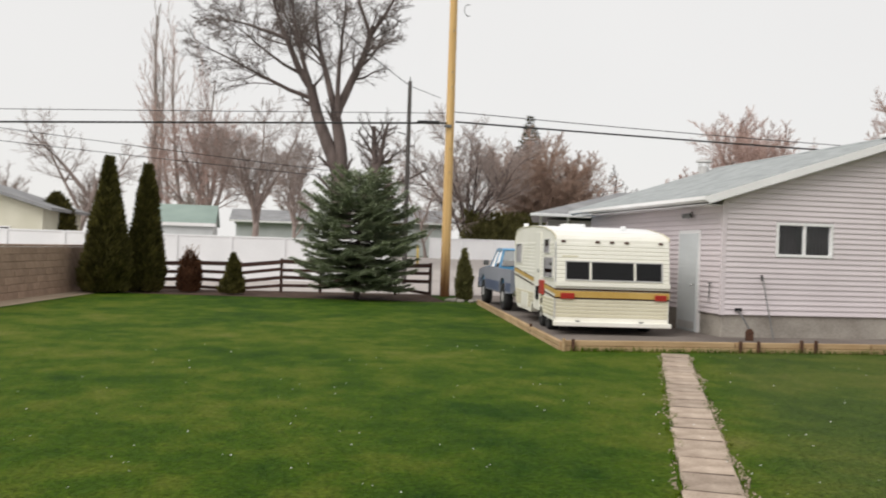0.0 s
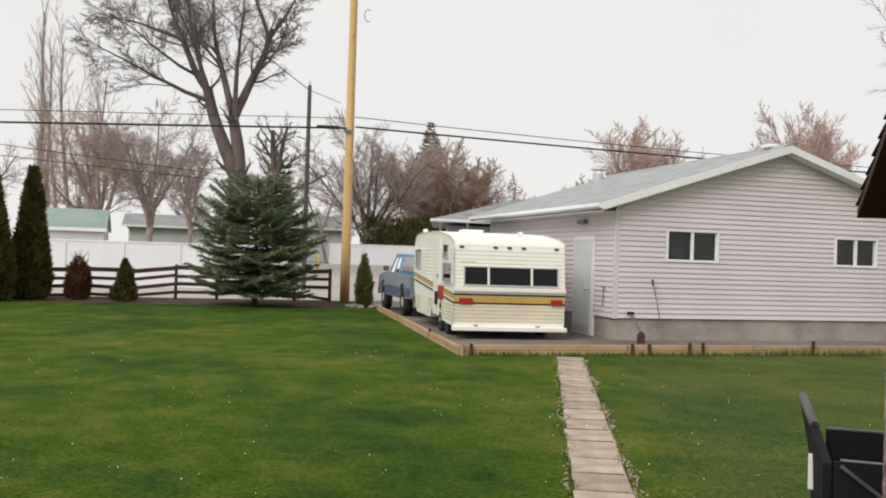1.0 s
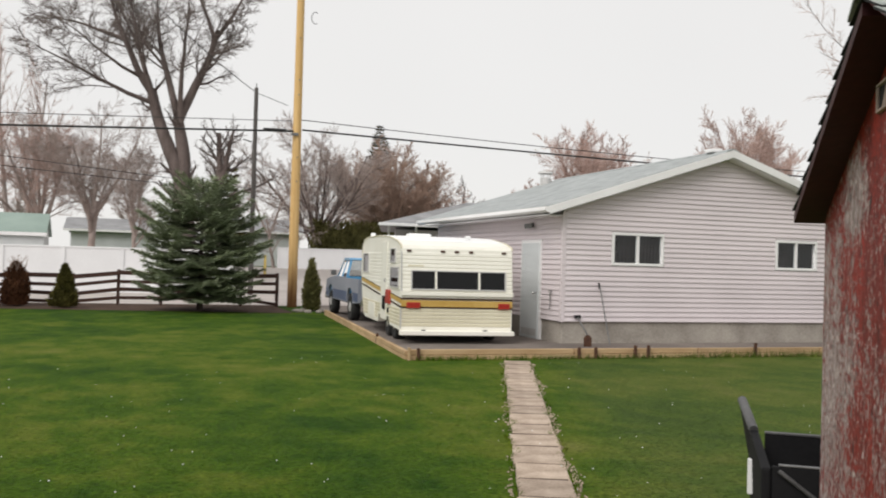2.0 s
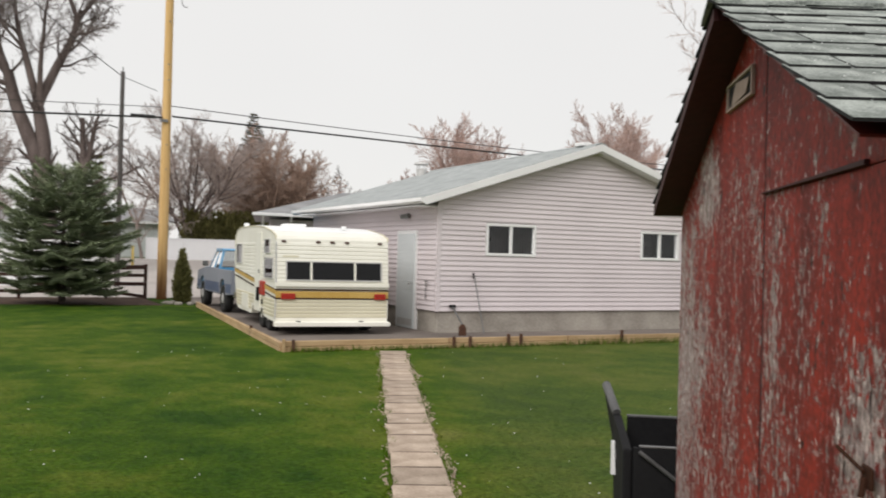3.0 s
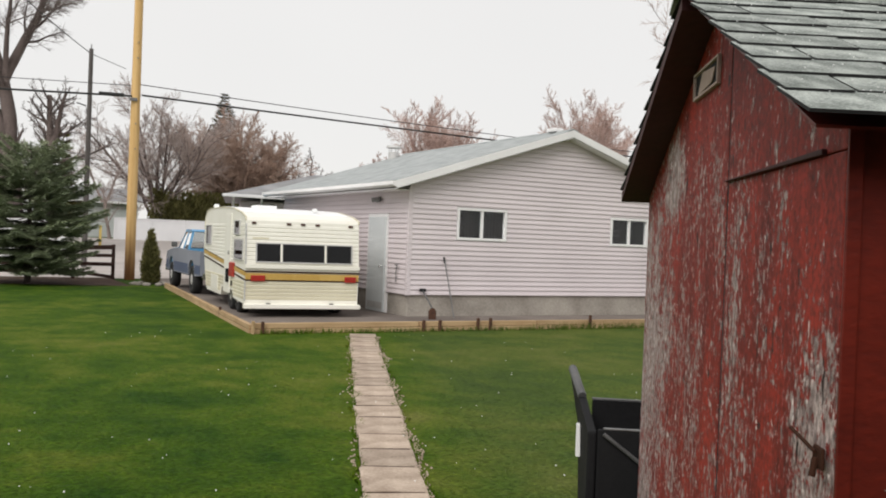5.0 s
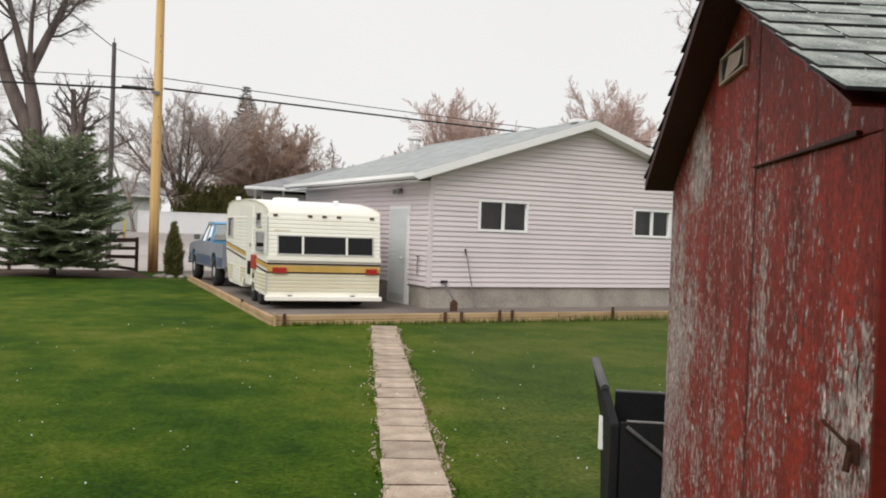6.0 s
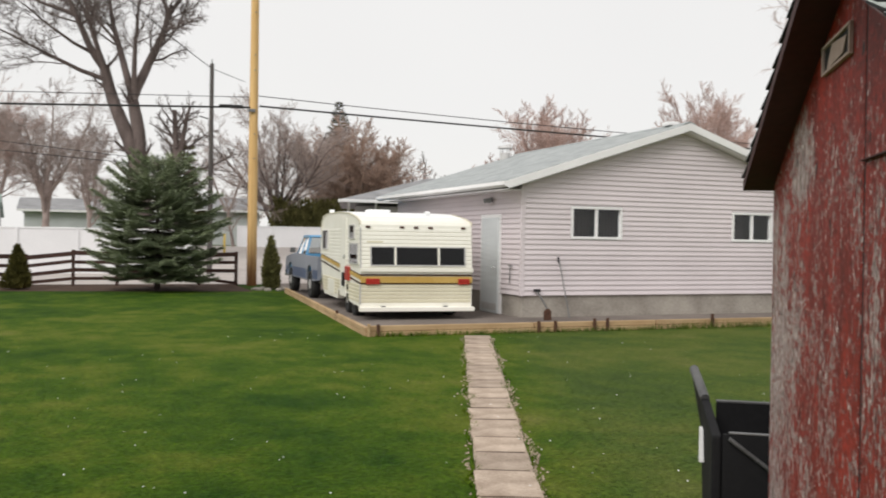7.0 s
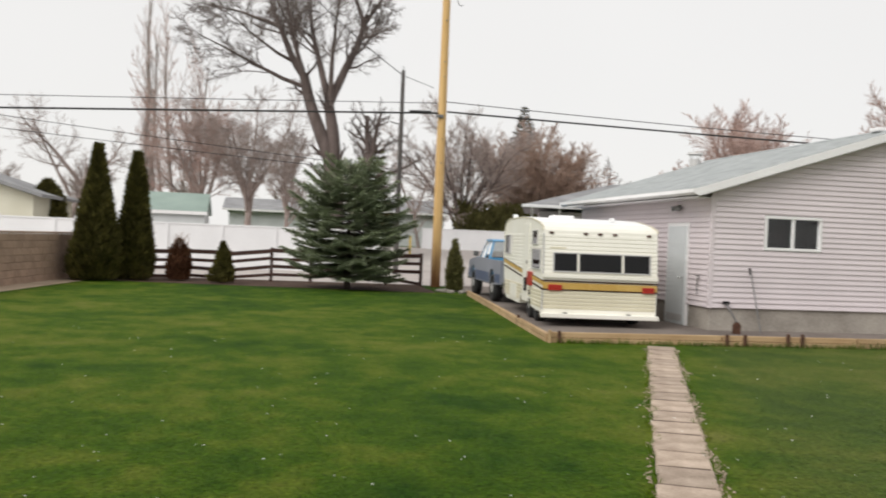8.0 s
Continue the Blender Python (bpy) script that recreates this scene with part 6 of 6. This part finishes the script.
# ---- grass blades, tufts and pale specks on the lawn ----
rg = np.random.default_rng(5)
N = 260000
dist = 4.2 + 24 * rg.random(N) ** 1.9
az = np.radians(rg.uniform(-32, 62, N))
gx, gy = dist * np.sin(az), dist * np.cos(az)
ux, uy = math.sin(pa), math.cos(pa)
across = np.abs((gx - px) * uy - (gy - py) * ux)
keep = (across > 0.19 + 0.06 * rg.random(N)) & ~((gy > 14.2) & (gx > 4.4 + 0.105 * (gy - 14.2)))
keep &= ~((gx * 0.834 - gy * 0.552 > 0.55) & (gx * 0.552 + gy * 0.834 < 4.1))
gx, gy, dist = gx[keep], gy[keep], dist[keep]
n = len(gx)
th = rg.uniform(0, 6.283, n)
wd = 0.0016 + 0.0005 * dist
reach = 0.02 + 0.04 * rg.random(n)
h = 0.003 + reach * 0.10 * rg.random(n)
# short blades combed low: two base points and a tip that leans away
ex, ey = np.cos(th), np.sin(th)
V = np.zeros((n, 3, 3))
V[:, 0] = np.c_[gx - ex * wd, gy - ey * wd, np.full(n, 0.002)]
V[:, 1] = np.c_[gx + ex * wd, gy + ey * wd, np.full(n, 0.002)]
V[:, 2] = np.c_[gx - ey * reach, gy + ex * reach, h]
me = bpy.data.meshes.new("grass")
me.vertices.add(3 * n)
me.vertices.foreach_set("co", V.ravel())
me.loops.add(3 * n)
me.loops.foreach_set("vertex_index", np.arange(3 * n))
me.polygons.add(n)
me.polygons.foreach_set("loop_start", np.arange(0, 3 * n, 3))
me.update()
tagged(from_mesh("grass", me, "blade"), "short green lawn grass with paler tufts", "grass", kind="stuff")
bm = bmesh.new()
rs = random.Random(12)
for _ in range(240):
    d, a = 4.3 + 11 * rs.random() ** 1.4, radians(rs.uniform(-30, 55))
    x, y = d * math.sin(a), d * math.cos(a)
    if y > 13.9 and x > 4.2 or x * 0.834 - y * 0.552 > 0.5 and x * 0.552 + y * 0.834 < 4.2:
        continue
    bmesh.ops.create_icosphere(bm, subdivisions=1, radius=rs.uniform(0.003, 0.0065), matrix=Matrix.Translation((x, y, 0.03)))
tagged(part("sleet_grains", bm, "roofwhite"), "scattered white sleet grains on the lawn", "sleet", kind="stuff")
# tall tufts along the timbers and slabs
rt = random.Random(14)
V, F = [], []
for _ in range(4200):
    if rt.random() < 0.5:
        x = rt.uniform(4.6, 15.4)
        p = Vector((x, 14.22 - abs(rt.gauss(0, 0.05)), 0))
        hh = rt.uniform(0.05, 0.13) * (1.3 if x > 10 else 0.9)
    else:
        s = rt.uniform(4.5, 14.0)
        sd3 = rt.choice((-1, 1))
        wv = 0.215 + 0.03 * math.sin(s * 5.1 + sd3) + 0.02 * math.sin(s * 13)
        p = Vector((px + s * ux + sd3 * wv * uy, py + s * uy - sd3 * wv * ux, 0))
        hh = rt.uniform(0.02, 0.05)
    a = rt.uniform(0, 6.28)
    e = Vector((math.cos(a), math.sin(a), 0)) * 0.006
    k0 = len(V)
    V += [p - e, p + e, p + Vector((rt.gauss(0, 0.03), rt.gauss(0, 0.03), hh))]
    F.append((k0, k0 + 1, k0 + 2))
tagged(raw("grass_tufts", V, F, "blade"), "longer grass tufts along timbers and slabs", "grass", kind="stuff")
# stones round the small cedar by the pole
rk = random.Random(20)
for i in range(9):
    a = i * 0.7
    bm = bmesh.new()
    bmesh.ops.create_icosphere(bm, subdivisions=2, radius=1, matrix=Matrix.Diagonal((rk.uniform(0.12, 0.2), rk.uniform(0.08, 0.13), rk.uniform(0.05, 0.08), 1)))
    for v in bm.verts:
        v.co *= rk.uniform(0.9, 1.1)
    s = part("stone", bm, "concrete")
    s.matrix_world = pose(5.62 + 0.5 * math.cos(a), 27.6 + 0.45 * math.sin(a), 0.03, 0, 0, rk.uniform(0, 180))
    tagged(s, "pale grey edging stone round the small cedar", "stone", "stones round the small cedar")


# ---- shingle tabs on the shed roof, last ----
def shed_shingles(a, za, b, zb, courses, depth, sign):
    """Overlapping tabs from the eave (a, za) up to the ridge (b, zb)."""
    down = Vector((a - b, 0, za - zb))
    ln = down.length
    down.normalize()
    along = Vector((-0.131, 0.991, 0))
    nrm = along.cross(down) * (1 if along.cross(down).z > 0 else -1)
    expo = ln / courses
    W = 0.30
    bm = boxes((0.007, W - 0.007, 0.0, expo * 1.25, 0.0, 0.0065))
    bm.faces.ensure_lookup_table()
    # black cut sides of the tab also carry the shadow lines between courses
    for i in range(5):
        bm.faces[i].material_index = 1
    bm.normal_update()
    me2 = bpy.data.meshes.new("shingle")
    bm.to_mesh(me2)
    bm.free()
    me2.materials.append(M["shingle"])
    me2.materials.append(M["asphalt"])
    rw = random.Random(int(10 * sign) + 40)
    for j in range(courses):
        start = -0.15 - (W / 2 if j % 2 else 0.0) + rw.uniform(-0.02, 0.02)
        y = start
        while y < depth:
            base = Vector((b, 0, zb)) + down * (ln - j * expo) + along * y + Vector((-0.0, 0, 0))
            tilt = 0.05
            ob = from_mesh("shingle", me2, None, ROOFS[sign])
            # local axes: x along the course, y up the slope, z out
            ey = (-down + nrm * -tilt).normalized()
            ez = along.cross(ey)
            if ez.z < 0:
                ez = -ez
            m = Matrix((along, ey, ez)).transposed().to_4x4()
            if m.determinant() < 0:
                m = Matrix((-along, ey, ez)).transposed().to_4x4()
                base = base + along * W
            dx = rw.uniform(-0.006, 0.006)
            lo = max(0.0, -0.125 - y)
            if lo > W - 0.03:
                y += W
                continue
            m = m @ Matrix.Diagonal(((W - lo) / W, 1, 1, 1))
            if lo and m.determinant() > 0 and (m.to_3x3() @ Vector((1, 0, 0))).dot(along) > 0:
                base = base + along * lo
            ob.matrix_local = Matrix.Translation(base + nrm * (0.004 + 0.012) + ey * dx) @ m @ pose(0, 0, 0, 0, 0, rw.uniform(-0.5, 0.5))
            y += W


decks = [o for o in shed.children if o.name.startswith("roof_deck")]
ROOFS = {-1: decks[0], 1: decks[1]}
shed_shingles(ER + 0.02, EZR - 0.006, PXS, PZ, 10, 2.0, 1)
shed_shingles(EL + 0.005, EZL - 0.004, PXS, PZ, 10, 0.4, -1)
for i in range(9):
    y = -0.13 + i * 0.22
    bm = bmesh.new()
    prism(bm, [(PXS - 0.13, PZ - 0.03), (PXS, PZ + 0.025), (PXS + 0.13, PZ - 0.03), (PXS + 0.13, PZ - 0.018), (PXS, PZ + 0.037), (PXS - 0.13, PZ - 0.018)], "y", y, y + 0.25)
    c = part("ridge_shingle", sheared(bm), "shingle", ROOFS[1])
    c.location.z = 0.004 * (i % 2)
# sleet grains lying on the shed roof
bm = bmesh.new()
rz2 = random.Random(50)
for _ in range(700):
    u, v = rz2.random(), -0.08 + 1.7 * rz2.random()
    x, z = PXS + (ER - PXS) * u, PZ + (EZR - PZ) * u + 0.027
    g = rz2.uniform(0.0007, 0.0022)
    bmesh.ops.create_icosphere(bm, subdivisions=1, radius=g, matrix=Matrix.Translation((x - 0.132 * v, v, z)) @ Matrix.Diagonal((1, 1, 0.7, 1)))
sl = part("roof_sleet", bm, "roofwhite")
sl.matrix_world = shed.matrix_world.copy()
tagged(sl, "scattered white sleet grains on the shingle roof", "sleet", kind="stuff")
